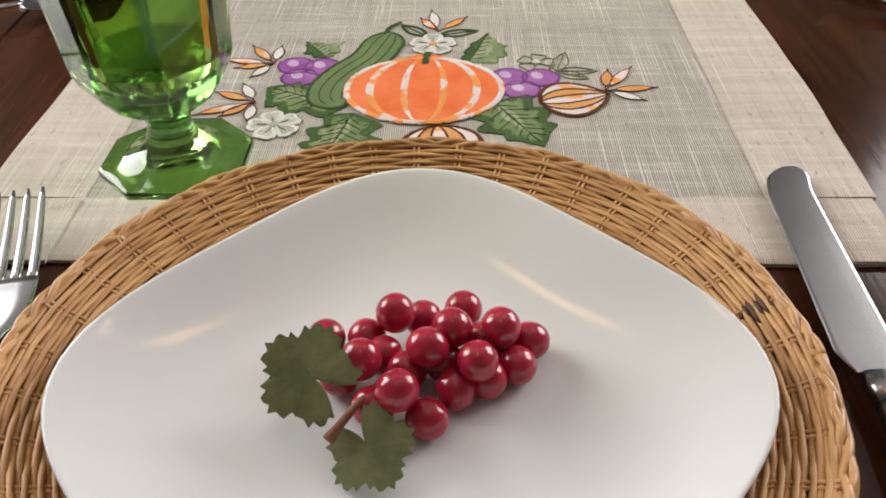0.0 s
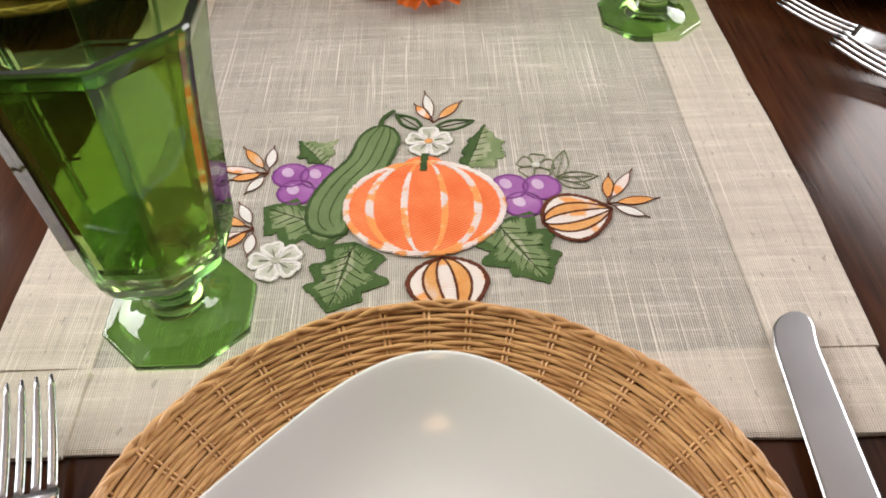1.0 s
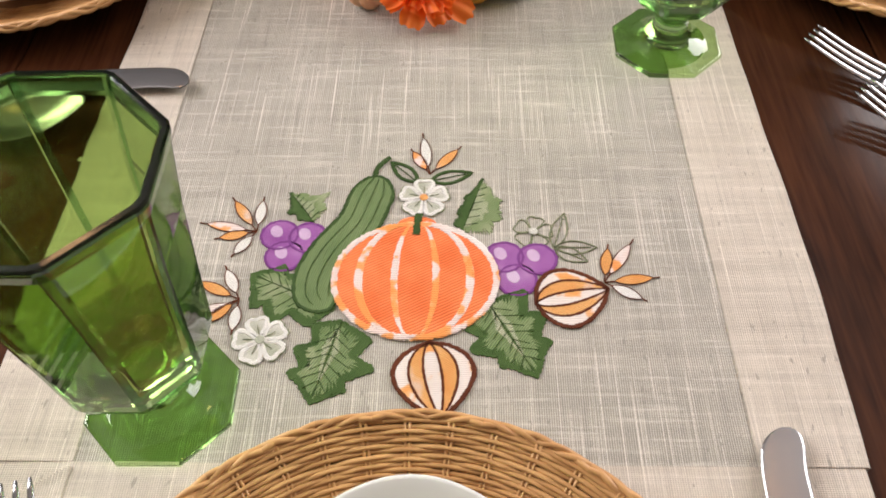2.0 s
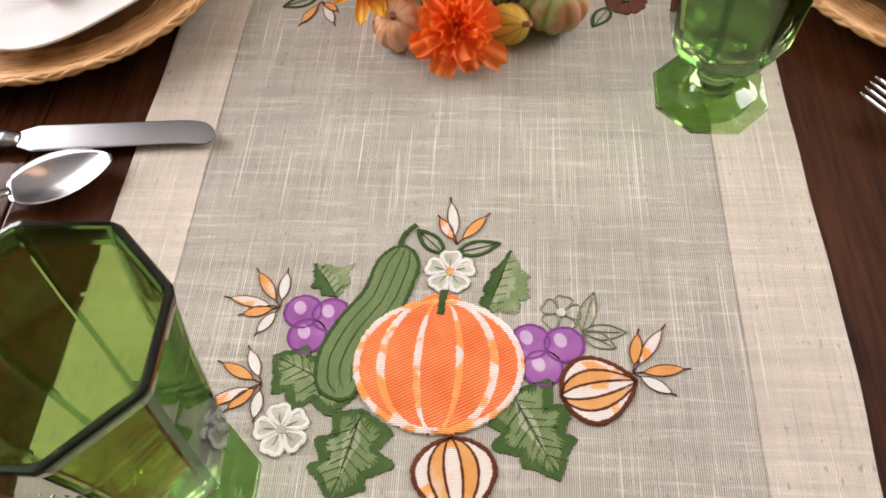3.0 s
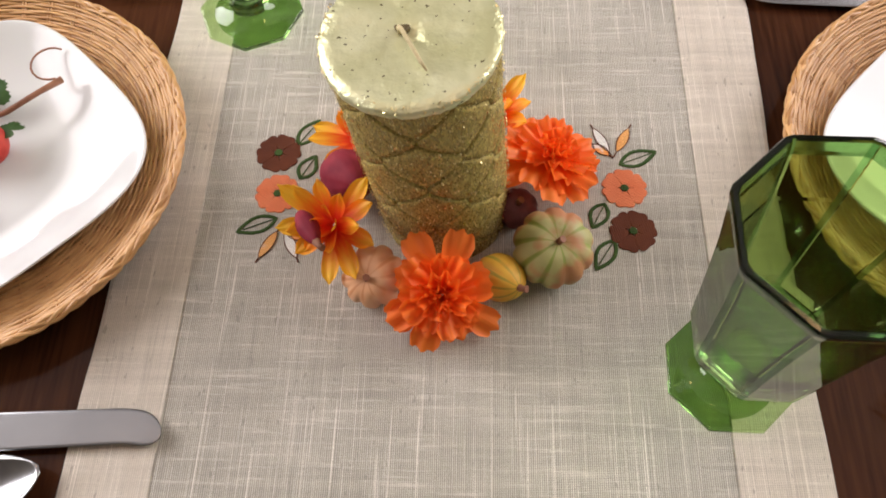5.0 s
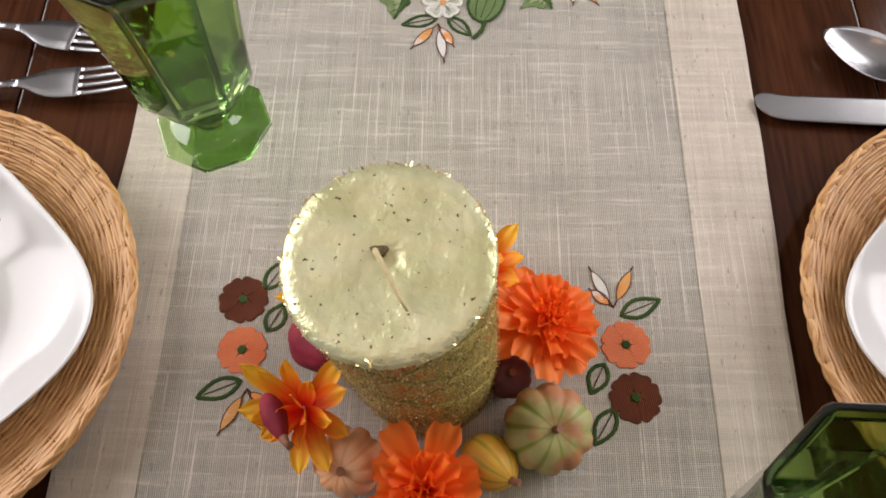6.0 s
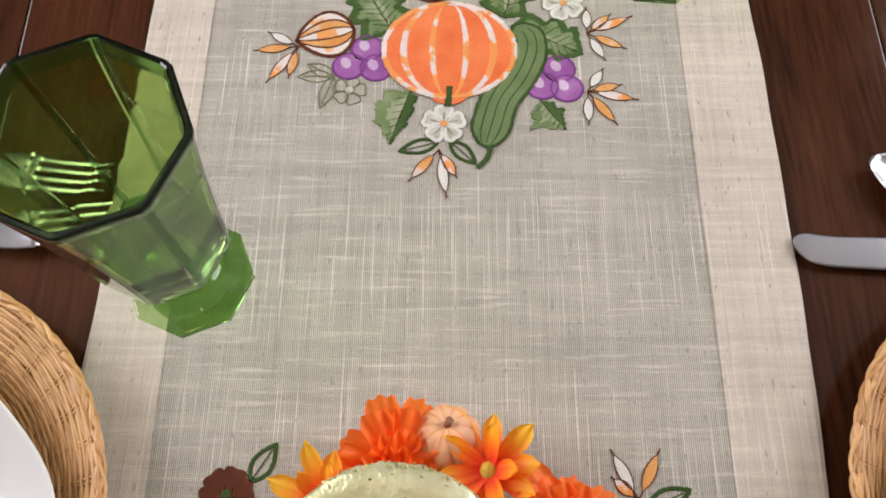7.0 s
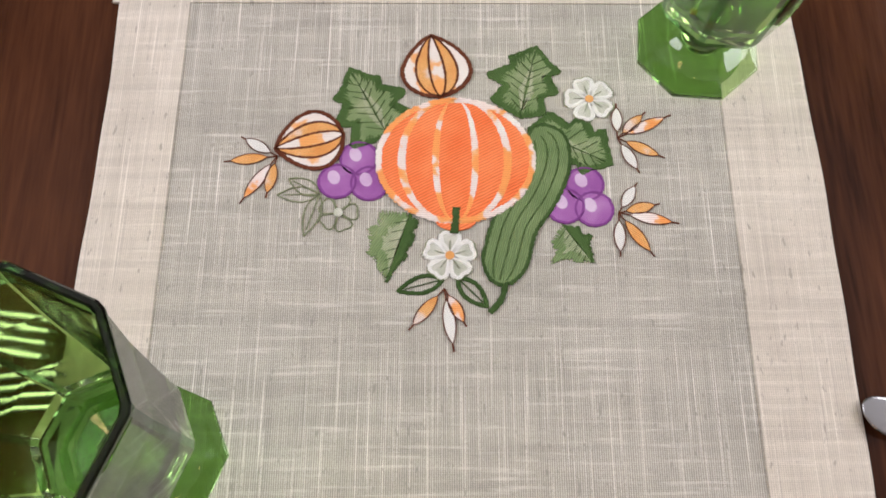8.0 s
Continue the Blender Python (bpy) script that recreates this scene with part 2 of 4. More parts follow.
BROWN = thread("brown_thread", [(0.3, (0.11, 0.028, 0.012)), (0.7, (0.17, 0.05, 0.022))], 40, 0.0008)
RUST = thread("rust_thread", [(0.3, (0.10, 0.026, 0.011)), (0.7, (0.17, 0.048, 0.020))], 20, 0.001)
CORAL = thread("coral_thread", [(0.3, (0.80, 0.20, 0.085)), (0.7, (0.92, 0.30, 0.15))], 70, 0.001)
DEEP_GREEN = thread("deep_green_thread", [(0.3, (0.036, 0.078, 0.018)), (0.7, (0.062, 0.115, 0.03))], 30, 0.0009)
MID_GREEN = thread("mid_green_thread", [(0.3, (0.13, 0.205, 0.075)), (0.7, (0.19, 0.27, 0.11))], 15, 0.0011)
BORDER_GREEN = thread("border_green_thread", [(0.3, (0.050, 0.105, 0.024)), (0.7, (0.085, 0.155, 0.042))], 30, 0.0009)
LEAF_GREEN = thread("leaf_green_thread", [(0.3, (0.15, 0.235, 0.088)), (0.55, (0.23, 0.31, 0.14)), (0.72, (0.36, 0.41, 0.24))], 35, 0.0012)
PALE_GREEN = thread("pale_green_thread", [(0.3, (0.30, 0.37, 0.20)), (0.7, (0.52, 0.53, 0.38))], 50, 0.0010)
PURPLE = thread("purple_thread", [(0.3, (0.31, 0.09, 0.35)), (0.55, (0.42, 0.16, 0.46)), (0.75, (0.56, 0.31, 0.59))], 35, 0.0009)
LILAC = thread("lilac_thread", [(0.3, (0.62, 0.40, 0.66)), (0.7, (0.80, 0.64, 0.82))], 35, 0.0009)
PLUM = thread("plum_thread", [(0.3, (0.20, 0.048, 0.24)), (0.7, (0.28, 0.08, 0.32))], 35, 0.0009)
PETAL_WHITE = thread("shaded_white_thread", [(0.36, (0.52, 0.54, 0.43)), (0.62, (0.82, 0.81, 0.74))], 60, 0.0009)
SEED_ORANGE = thread("seed_orange_thread", [(0.3, (0.84, 0.34, 0.09)), (0.58, (0.90, 0.48, 0.18)), (0.68, (0.86, 0.72, 0.64))], 60, 0.0009)
WHITE = thread("white_thread", [(0.3, (0.86, 0.85, 0.80)), (0.7, (0.93, 0.92, 0.88))], 60, 0.0009)
SAGE = thread("sage_thread", [(0.3, (0.20, 0.23, 0.13)), (0.7, (0.30, 0.33, 0.20))], 60, 0.0009)
MARIGOLD = along_petal("marigold_petal", [(0.0, (0.97, 0.15, 0.012)), (0.5, (0.98, 0.20, 0.020)), (1.0, (0.98, 0.24, 0.032))], 0.03)
DAISY = along_petal("daisy_petal", [(0.15, (0.82, 0.05, 0.012)), (0.38, (0.93, 0.16, 0.012)), (0.62, (0.96, 0.40, 0.02)), (0.9, (0.97, 0.58, 0.04))], 0.032)
STRIPED_SKIN = gourd_skin("striped_gourd", (0.23, 0.28, 0.06), (0.37, 0.35, 0.14), (0.42, 0.155, 0.07))
PEACH_SKIN = gourd_skin("peach_gourd", (0.60, 0.26, 0.11), (0.72, 0.38, 0.20), (0.70, 0.42, 0.26))
YELLOW_SKIN = gourd_skin("yellow_gourd", (0.34, 0.27, 0.03), (0.66, 0.38, 0.04), (0.62, 0.30, 0.03))
FIG_SKIN = mottled("fig_skin", (0.15, 0.010, 0.025), (0.27, 0.030, 0.045), 60, 0.7, 0.0003, spec=0.2)
DUSKY_SKIN = mottled("dusky_gourd_skin", (0.12, 0.045, 0.055), (0.22, 0.095, 0.105), 60, 0.7, 0.0003, spec=0.2)
TWIG = mottled("twig_bark", (0.16, 0.06, 0.03), (0.30, 0.13, 0.07), 120, 0.7, 0.0004)
GRAPE = grape_skin()
BERRY = mottled("berry_skin", (0.34, 0.016, 0.012), (0.52, 0.05, 0.03), 160, 0.55, 0.0004)
VINE_LEAF = mottled("vine_leaf", (0.16, 0.20, 0.08), (0.31, 0.32, 0.155), 90, 0.6, 0.0004)
FRESH_LEAF = mottled("fresh_leaf", (0.035, 0.10, 0.02), (0.07, 0.16, 0.035), 90, 0.5, 0.0004)
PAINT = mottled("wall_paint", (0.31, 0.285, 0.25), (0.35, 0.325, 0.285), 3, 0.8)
CEILING = mottled("ceiling_paint", (0.40, 0.39, 0.385), (0.44, 0.43, 0.42), 3, 0.85)
# Darker copy of the wall paint, to keep reflections in steel and table dim.
NORTH_DARKENED = mottled("darkened_north_wall", (0.14, 0.145, 0.155), (0.17, 0.175, 0.185), 3, 0.8)
FLOORING = mottled("oak_floor", (0.22, 0.12, 0.06), (0.32, 0.19, 0.10), 6, 0.4, stretch=(1, 8, 1))


# ---- mesh helpers ----
def mesh_of(name, bm, mat, smooth=True):
    me = bpy.data.meshes.new(name)
    bm.normal_update()
    bm.to_mesh(me)
    bm.free()
    for p in me.polygons:
        p.use_smooth = smooth and len(p.vertices) <= 4
    if mat:
        me.materials.append(mat)
    return me


def part(name, bm, mat, parent=None, label="", smooth=True, at=None):
    """One mesh object, under a thing or a part."""
    ob = new(name, mesh_of(name, bm, mat, smooth))
    if parent:
        ob.parent = parent
    if at is not None:
        ob.matrix_basis = at
    if label:
        tagged(ob, label)
    return ob


def thing(name, label, category, at, group="", kind=""):
    ob = new(name)
    ob.empty_display_size = 0.02
    ob.matrix_basis = at
    return tagged(ob, label, category, group, kind)


def box_bm(x0, x1, y0, y1, z0, z1, bevel=0.0):
    bm = bmesh.new()
    bmesh.ops.create_cube(bm, size=1)
    for v in bm.verts:
        v.co = Vector((x0 + (v.co.x + 0.5) * (x1 - x0), y0 + (v.co.y + 0.5) * (y1 - y0), z0 + (v.co.z + 0.5) * (z1 - z0)))
    if bevel:
        bmesh.ops.bevel(bm, geom=bm.edges[:], offset=bevel, segments=2, affect="EDGES", profile=0.6)
    return bm


def rings_bm(rings, closed=True, caps=(False, False)):
    """A skin over rings of points, each ring of the same count."""
    bm = bmesh.new()
    rows = [[bm.verts.new(p) for p in ring] for ring in rings]
    n = len(rows[0])
    for a, b in zip(rows, rows[1:]):
        for i in range(n if closed else n - 1):
            j = (i + 1) % n
            bm.faces.new((a[i], a[j], b[j], b[i]))
    if caps[0]:
        bm.faces.new(rows[0][::-1])
    if caps[1]:
        bm.faces.new(rows[-1])
    return bm


def ring(r, z, n, turn=0.0):
    return [(r * math.cos(turn + 2 * math.pi * i / n), r * math.sin(turn + 2 * math.pi * i / n), z) for i in range(n)]


def lathe_bm(profile, n=64):
    return rings_bm([ring(max(r, 1e-5), z, n) for r, z in profile])


def tube_into(bm, points, radii, n=6):
    """A round tube along a line of points."""
    points = [Vector(p) for p in points]
    if not hasattr(radii, "__len__"):
        radii = [radii] * len(points)
    rows, side = [], None
    for i, p in enumerate(points):
        d = (points[min(i + 1, len(points) - 1)] - points[max(i - 1, 0)]).normalized()
        if side is None:
            side = d.orthogonal().normalized()
        side = (side - d * side.dot(d)).normalized()
        other = d.cross(side)
        rows.append([bm.verts.new(p + radii[i] * (math.cos(a) * side + math.sin(a) * other)) for a in (2 * math.pi * k / n for k in range(n))])
    for a, b in zip(rows, rows[1:]):
        for k in range(n):
            bm.faces.new((a[k], a[(k + 1) % n], b[(k + 1) % n], b[k]))
    bm.faces.new(rows[0][::-1])
    bm.faces.new(rows[-1])


# ---- the room ----
def room():
    x, y, h, w = 1.8, 2.6, 2.7, 0.12
    tagged(part("floor", box_bm(-x, x, -y, y, -0.1, 0), FLOORING, smooth=False), "brown oak floorboards under the dining table", "floor", kind="structure")
    tagged(part("ceiling", box_bm(-x, x, -y, y, h, h + 0.1), CEILING, smooth=False), "plain pale painted ceiling of the room", "ceiling", kind="structure")
    tagged(part("wall_south", box_bm(-x - w, x + w, -y - w, -y, 0, h), PAINT, smooth=False), "plain pale painted wall behind the table", "wall", kind="structure")
    # Unseen north wall, added; its dark colour only tones down reflections.
    tagged(part("wall_north", box_bm(-x - w, x + w, y, y + w, 0, h), NORTH_DARKENED, smooth=False), "unseen wall beyond the table, darkened to dim reflections", "wall", kind="structure")
    for name, x0, x1 in (("wall_west", -x - w, -x), ("wall_east", x, x + w)):
        wall = thing(name, "pale painted wall with a tall daylight window", "wall", pose(0, 0, 0), kind="structure")
        a, b = (-0.15, 1.55) if x0 < 0 else (0.1, 1.8)
        for q in ((-y, a, 0, h), (b, y, 0, h), (a, b, 0, 1.1), (a, b, 2.42, h)):
            part("wall_panel", box_bm(x0, x1, *q), PAINT, wall, smooth=False)


room()
win_w, wd = lamp("window_light", "AREA", look((-1.78, 0.7, 1.78), (0.2, 0.35, 1.3)), 65, (1.0, 0.962, 0.958))
wd.shape, wd.size, wd.size_y = "RECTANGLE", 1.6, 1.24
win_e, we = lamp("window_light", "AREA", look((1.78, 0.90, 1.78), (-0.2, 0.35, 1.3)), 59, (1.0, 0.962, 0.958))
we.shape, we.size, we.size_y = "RECTANGLE", 1.6, 1.24
for k in range(3):
    a = 2 * math.pi * k / 3 + 0.5
    b, bd = lamp("bulb_light", "POINT", pose(0.0 + 0.4 * math.cos(a), -0.2 + 0.4 * math.sin(a), 2.05), 1.7, (1.0, 0.56, 0.28))
    bd.shadow_soft_size = 0.06


# ---- dining table ----
def dining_table():
    table = thing("dining_table", "dark polished mahogany dining table with plank joints", "table", pose(0, 0, 0))
    edges = [-0.56, -0.272, 0.0, 0.29, 0.56]
    for a, b in zip(edges, edges[1:]):
        part("plank", box_bm(a + 0.0006, b - 0.0006, -0.78, 0.78, T - 0.03, T, 0.0012), WOOD, table, smooth=False)
    part("apron", box_bm(-0.48, 0.48, -0.70, 0.70, T - 0.11, T - 0.031), WOOD, table, smooth=False)
    for sx in (-1, 1):
        for sy in (-1, 1):
            bm = rings_bm([[(sx * 0.45 + q * cx, sy * 0.67 + q * cy, z) for cx, cy in ((-1, -1), (1, -1), (1, 1), (-1, 1))] for q, z in ((0.022, 0), (0.035, T - 0.112))], caps=(True, True))
            part("leg", bm, WOOD, table, smooth=False)


dining_table()


# ---- table runner ----
TURN = -0.95
runner = thing("table_runner", "natural beige linen table runner with embroidered autumn motifs", "table runner", pose(0, 0, R, 0, 0, TURN))
HX, HY, SX, SY = 0.2, 0.45, 0.153, 0.406


def hem_bm(inner, outer, length, across, seed, sway=None):
    """A folded hem: a thin band whose free edge wanders a little."""
    rows, n = [], 60
    for i in range(n + 1):
        q = -length + 2 * length * i / n
        w = sway(q) if sway else 0.0016 * math.sin(q * 9 + seed)
        w += 0.0005 * math.sin(q * 31 + 2 * seed) + 0.0003 * math.sin(q * 83 + seed)
        lift = 0.0004 * (1 + math.sin(q * 14 + seed))
        a, b = inner, outer + w * (1 if outer > 0 else -1)
        ring4 = [(a, -0.0013), (a, 0.0006), (a + 0.25 * (b - a), 0.0010), (b - 0.05 * (b - a), 0.0008 + lift), (b, 0.0002 + lift), (b, -0.0013)]
        rows.append([(p, q, z) if across else (q, p, z) for p, z in ring4])
    return rings_bm(rows, caps=(True, True))


def cloth_bm():
    n, m = 40, 100
    return rings_bm([[(-SX - 0.004 + 2 * (SX + 0.004) * i / n, -SY - 0.004 + 2 * (SY + 0.004) * j / m, 0.0) for i in range(n + 1)] for j in range(m + 1)], closed=False)


part("cloth", cloth_bm(), LINEN, runner)
for sgn in (-1, 1):
    part("side_hem", hem_bm(sgn * SX, sgn * HX, SY, True, 1.3 + sgn, (lambda q: 0.0018 + 0.0022 * math.cos((q - 0.2) * 13.1)) if sgn > 0 else (lambda q: -0.0015 - 0.0045 * math.sin(4.9 * q) * (1 if q > 0 else 0.6))), HEM, runner, "paler folded linen side hem", smooth=False)
    part("end_hem", hem_bm(sgn * SY, sgn * HY, HX - 0.001, False, 2.1 + sgn), HEM, runner, "paler folded linen end hem", smooth=False)


def corner_fold_bm(sgn):
    """The mitred corner of the end hem, lapped over the side hem along a curved seam."""
    seam = [(0.0 + 0.047 * k / 8, 0.0225 * math.sin(0.5 * math.pi * k / 8) - 0.0015 * k / 8) for k in range(9)]
    rows = []
    for dx, dy in seam:
        x, y0, y1 = sgn * (SX + dx), -SY - 0.002 - dy, -HY - 0.0006
        rows.append([(x, y0, -0.0002), (x, y0 - 0.0003, 0.0021), (x, y0 - 0.004, 0.0017), (x, y1, 0.0014), (x, y1 - 0.0005, -0.0006)])
    bm = rings_bm(rows, closed=True, caps=(True, True))
    bmesh.ops.recalc_face_normals(bm, faces=bm.faces[:])
    return bm


for sgn in (-1, 1):
    part("corner_fold", corner_fold_bm(sgn), HEM, runner, "mitred linen corner fold", smooth=False)


# ---- embroidery on the runner ----
FLAT = 0.36
SPIN = [Matrix.Rotation(radians(-TURN), 2)]


def E(x, y):
    """Millimetres along the room's axes, to the runner's own metres."""
    return SPIN[0] @ Vector((x / 1000, y / 1000))


def smooth_loop(pts, steps=6, closed=True):
    n, out = len(pts), []
    for i in range(n if closed else n - 1):
        p0, p1, p2, p3 = (pts[(i + k) % n] if closed else pts[min(max(i + k, 0), n - 1)] for k in (-1, 0, 1, 2))
        for s in range(steps):
            t = s / steps
            out.append(0.5 * ((2 * p1) + (p2 - p0) * t + (2 * p0 - 5 * p1 + 4 * p2 - p3) * t * t + (3 * p1 - p0 - 3 * p2 + p3) * t ** 3))
    if not closed:
        out.append(pts[-1])
    return out


def fill_bm(loop, z, thick=0.0005):
    """A stitched area: a low cushion with a rounded border."""
    c = sum(loop, Vector((0, 0))) / len(loop)
    z, thick = 0.0002 + FLAT * z, FLAT * thick
    bm = bmesh.new()
    low = [bm.verts.new((p.x, p.y, z - 0.00025)) for p in loop]
    top = [bm.verts.new((*(p + (c - p).normalized() * 0.0004), z + thick)) for p in loop]
    for i in range(len(loop)):
        j = (i + 1) % len(loop)
        bm.faces.new((low[i], low[j], top[j], top[i]))
    bm.faces.new(top)
    bmesh.ops.recalc_face_normals(bm, faces=bm.faces[:])
    return bm


def stroke_bm(pts, width, z, closed=False, jag=0.0, taper=0.0, thick=0.0005):
    """A line of satin stitch: a low ridge with uneven edges."""
    rng = random.Random(len(pts) * 7 + int(1e5 * abs(pts[0].x)))
    z, thick = 0.0002 + FLAT * z, FLAT * thick
    dense = []
    n = len(pts)
    for i in range(n if closed else n - 1):
        a, b = pts[i], pts[(i + 1) % n]
        k = max(1, int((b - a).length / 0.0009)) if jag else 1
        dense += [a.lerp(b, s / k) for s in range(k)]
    if not closed:
        dense.append(pts[-1])
    m = len(dense)
    rows = []
    for i, p in enumerate(dense):
        q0, q1 = (dense[i - 1], dense[(i + 1) % m]) if closed else (dense[max(i - 1, 0)], dense[min(i + 1, m - 1)])
        d = q1 - q0
        side = Vector((-d.y, d.x)).normalized() if d.length else Vector((1, 0))
        h = 0.5 * width
        if taper:
            h *= 1 - taper * abs(2 * i / max(m - 1, 1) - 1) ** 2
        a, b = h + jag * rng.uniform(-1, 1), h + jag * rng.uniform(-1, 1)
        rows.append([(*(p + a * side), z - 0.0002), (*(p + 0.6 * a * side), z + thick), (*(p - 0.6 * b * side), z + thick), (*(p - b * side), z - 0.0002)])
    if closed:
        rows.append(rows[0])
    bm = rings_bm(rows, closed=False)
    bmesh.ops.recalc_face_normals(bm, faces=bm.faces[:])
    if sum(f.normal.z for f in bm.faces) < 0:
        bmesh.ops.reverse_faces(bm, faces=bm.faces[:])
    return bm


def ellipse(c, a, b, n=48, turn=0.0):
    return [c + Vector((a * math.cos(t) * math.cos(turn) - b * math.sin(t) * math.sin(turn), a * math.cos(t) * math.sin(turn) + b * math.sin(t) * math.cos(turn))) for t in (2 * math.pi * i / n for i in range(n))]


def motif(name, label):
    ob = new(name)
    ob.empty_display_size = 0.01
    ob.parent = runner
    return tagged(ob, label)


def st_pumpkin():
    g = motif("embroidered_pumpkin", "orange stitched pumpkin with pale ribs")
    c, a, b = E(-8, -304.5), 0.0435, 0.0375
    part("cap", fill_bm(ellipse(E(-7.5, -268.5), 0.0108, 0.0058, 24), 0.0019), ORANGE, g, smooth=False)
    part("body", fill_bm(ellipse(c, a, b, 64), 0.0023), ORANGE, g, smooth=False)
    part("border", stroke_bm(ellipse(c, a - 0.0014, b - 0.0014, 64), 0.0038, 0.0028, True, 0.0005), VARIEGATED, g, smooth=False)
    for k, w in ((0.66, 0.0052), (0.25, 0.0046), (-0.25, 0.0046), (-0.68, 0.0052)):
        line = [c + Vector((a * k * math.sin(s) ** 0.9, (b - 0.001) * math.cos(s))) for s in (math.pi * i / 30 for i in range(31))]
        part("rib", stroke_bm(line, w, 0.0029, jag=0.0003, taper=0.8), VARIEGATED, g, smooth=False)
    part("stem", stroke_bm([E(-8, -276), E(-7.6, -270), E(-6.5, -261)], 0.0042, 0.0033, jag=0.0004), DEEP_GREEN, g, smooth=False)


def st_gourd(base, tip, width):
    g = motif("embroidered_gourd", "small cream and orange stitched gourd outlined in brown")
    ax = tip - base
    n = Vector((-ax.y, ax.x)).normalized()

    def along(k):
        pts = []
        for i in range(17):
            s = i / 16
            pts.append(base + ax * s + n * k * width * 0.5 * math.sin(math.pi * s ** 0.82) ** 0.72 * (1 - 0.12 * s))
        return pts
    loop = along(1) + along(-1)[::-1][1:-1]
    cuts = (-1, -0.62, -0.24, 0.2, 0.6, 1)
    for k, (p, q) in enumerate(zip(cuts, cuts[1:])):
        part("segment", fill_bm(along(p) + along(q)[::-1][1:-1], 0.0013), (BANDED, SEED_ORANGE)[k % 2], g, smooth=False)
    for k in (-0.62, -0.24, 0.2, 0.6):
        part("rib", stroke_bm(along(k), 0.0016, 0.0020, jag=0.0002, taper=0.4), BROWN, g, smooth=False)
    part("border", stroke_bm(loop, 0.0026, 0.0020, True, 0.0003), BROWN, g, smooth=False)


def st_squash():
    g = motif("embroidered_squash", "long green stitched squash with dark outline")
    mid = smooth_loop([E(-29.3, -233.0), E(-33.9, -249.1), E(-39.6, -267.0), E(-50.6, -284.2), E(-57.5, -300.8), E(-58.0, -313.5), E(-51.5, -323.2)], 5, False)
    half = [0.0105, 0.0118, 0.0116, 0.0122, 0.0128, 0.0118, 0.008]

    def side(k):
        out = []
        for i, p in enumerate(mid):
            d = (mid[min(i + 1, len(mid) - 1)] - mid[max(i - 1, 0)]).normalized()
            s = i / (len(mid) - 1) * 6
            j = min(int(s), 5)
            h = half[j] * (1 - s + j) + half[j + 1] * (s - j)
            h *= math.sqrt(min(1, (i + 0.1) / 3.5, (len(mid) - 0.9 - i) / 4))
            out.append(p + k * h * Vector((-d.y, d.x)))
        return out
    loop = side(1) + side(-1)[::-1]
    part("body", fill_bm(loop, 0.0015), MID_GREEN, g, smooth=False)
    part("border", stroke_bm(loop, 0.0024, 0.0019, True, 0.0004), DEEP_GREEN, g, smooth=False)
    for k in (-0.5, 0.0, 0.5):
        part("rib", stroke_bm(side(k)[1:-3], 0.0006, 0.0021), DEEP_GREEN, g, smooth=False)
    part("stem", stroke_bm(smooth_loop([E(-32.5, -233), E(-30.5, -225), E(-24, -217.5)], 4, False), 0.0032, 0.0022, jag=0.0003), DEEP_GREEN, g, smooth=False)


def st_grapes(*centres):
    g = motif("embroidered_grapes", "three purple stitched grapes")
    for k, c in enumerate(centres):
        z = 0.0002 + 0.0002 * k
        part("grape", fill_bm(ellipse(c, 0.0108, 0.0105, 28), z), PURPLE, g, smooth=False)
        part("border", stroke_bm(ellipse(c, 0.0100, 0.0097, 28), 0.0018, z + 0.0004, True, 0.0003), PLUM, g, smooth=False)
        part("highlight", fill_bm(ellipse(c + Vector((-0.002, 0.0022)), 0.0036, 0.0046, 14, 0.4), z + 0.0003), LILAC, g, smooth=False)


def ragged(loop, step, amount, rng, hub):
    """A loop cut into short stitches whose ends reach unevenly towards a hub."""
    out = []
    for a, b in zip(loop, loop[1:] + loop[:1]):
        k = max(1, int((b - a).length / step))
        for i in range(k):
            p = a.lerp(b, i / k)
            out.append(p + (hub - p) * amount * rng.uniform(0, 1) * (i % 2))
    return out


def leaf_side(base, ax, n, lobes, depth):
    """One side of a leaf, base to tip: pointed lobes of (share of the length, reach in millimetres) with notches between."""
    out, last = [], None
    for s, w in lobes:
        if last:
            ls, lw = last
            out.append(base + ax * (0.35 * ls + 0.65 * s) + n * 0.001 * depth * (0.5 * lw + 0.5 * w))
        out.append(base + ax * (s - 0.05) + n * 0.001 * w * 0.93)
        out.append(base + ax * s + n * 0.001 * w)
        last = (s, w)
    s, w = last
    out.append(base + ax * (s + 0.09) + n * 0.00055 * w)
    out.append(base + ax * (0.4 * s + 0.6) + n * 0.00036 * w)
    return out


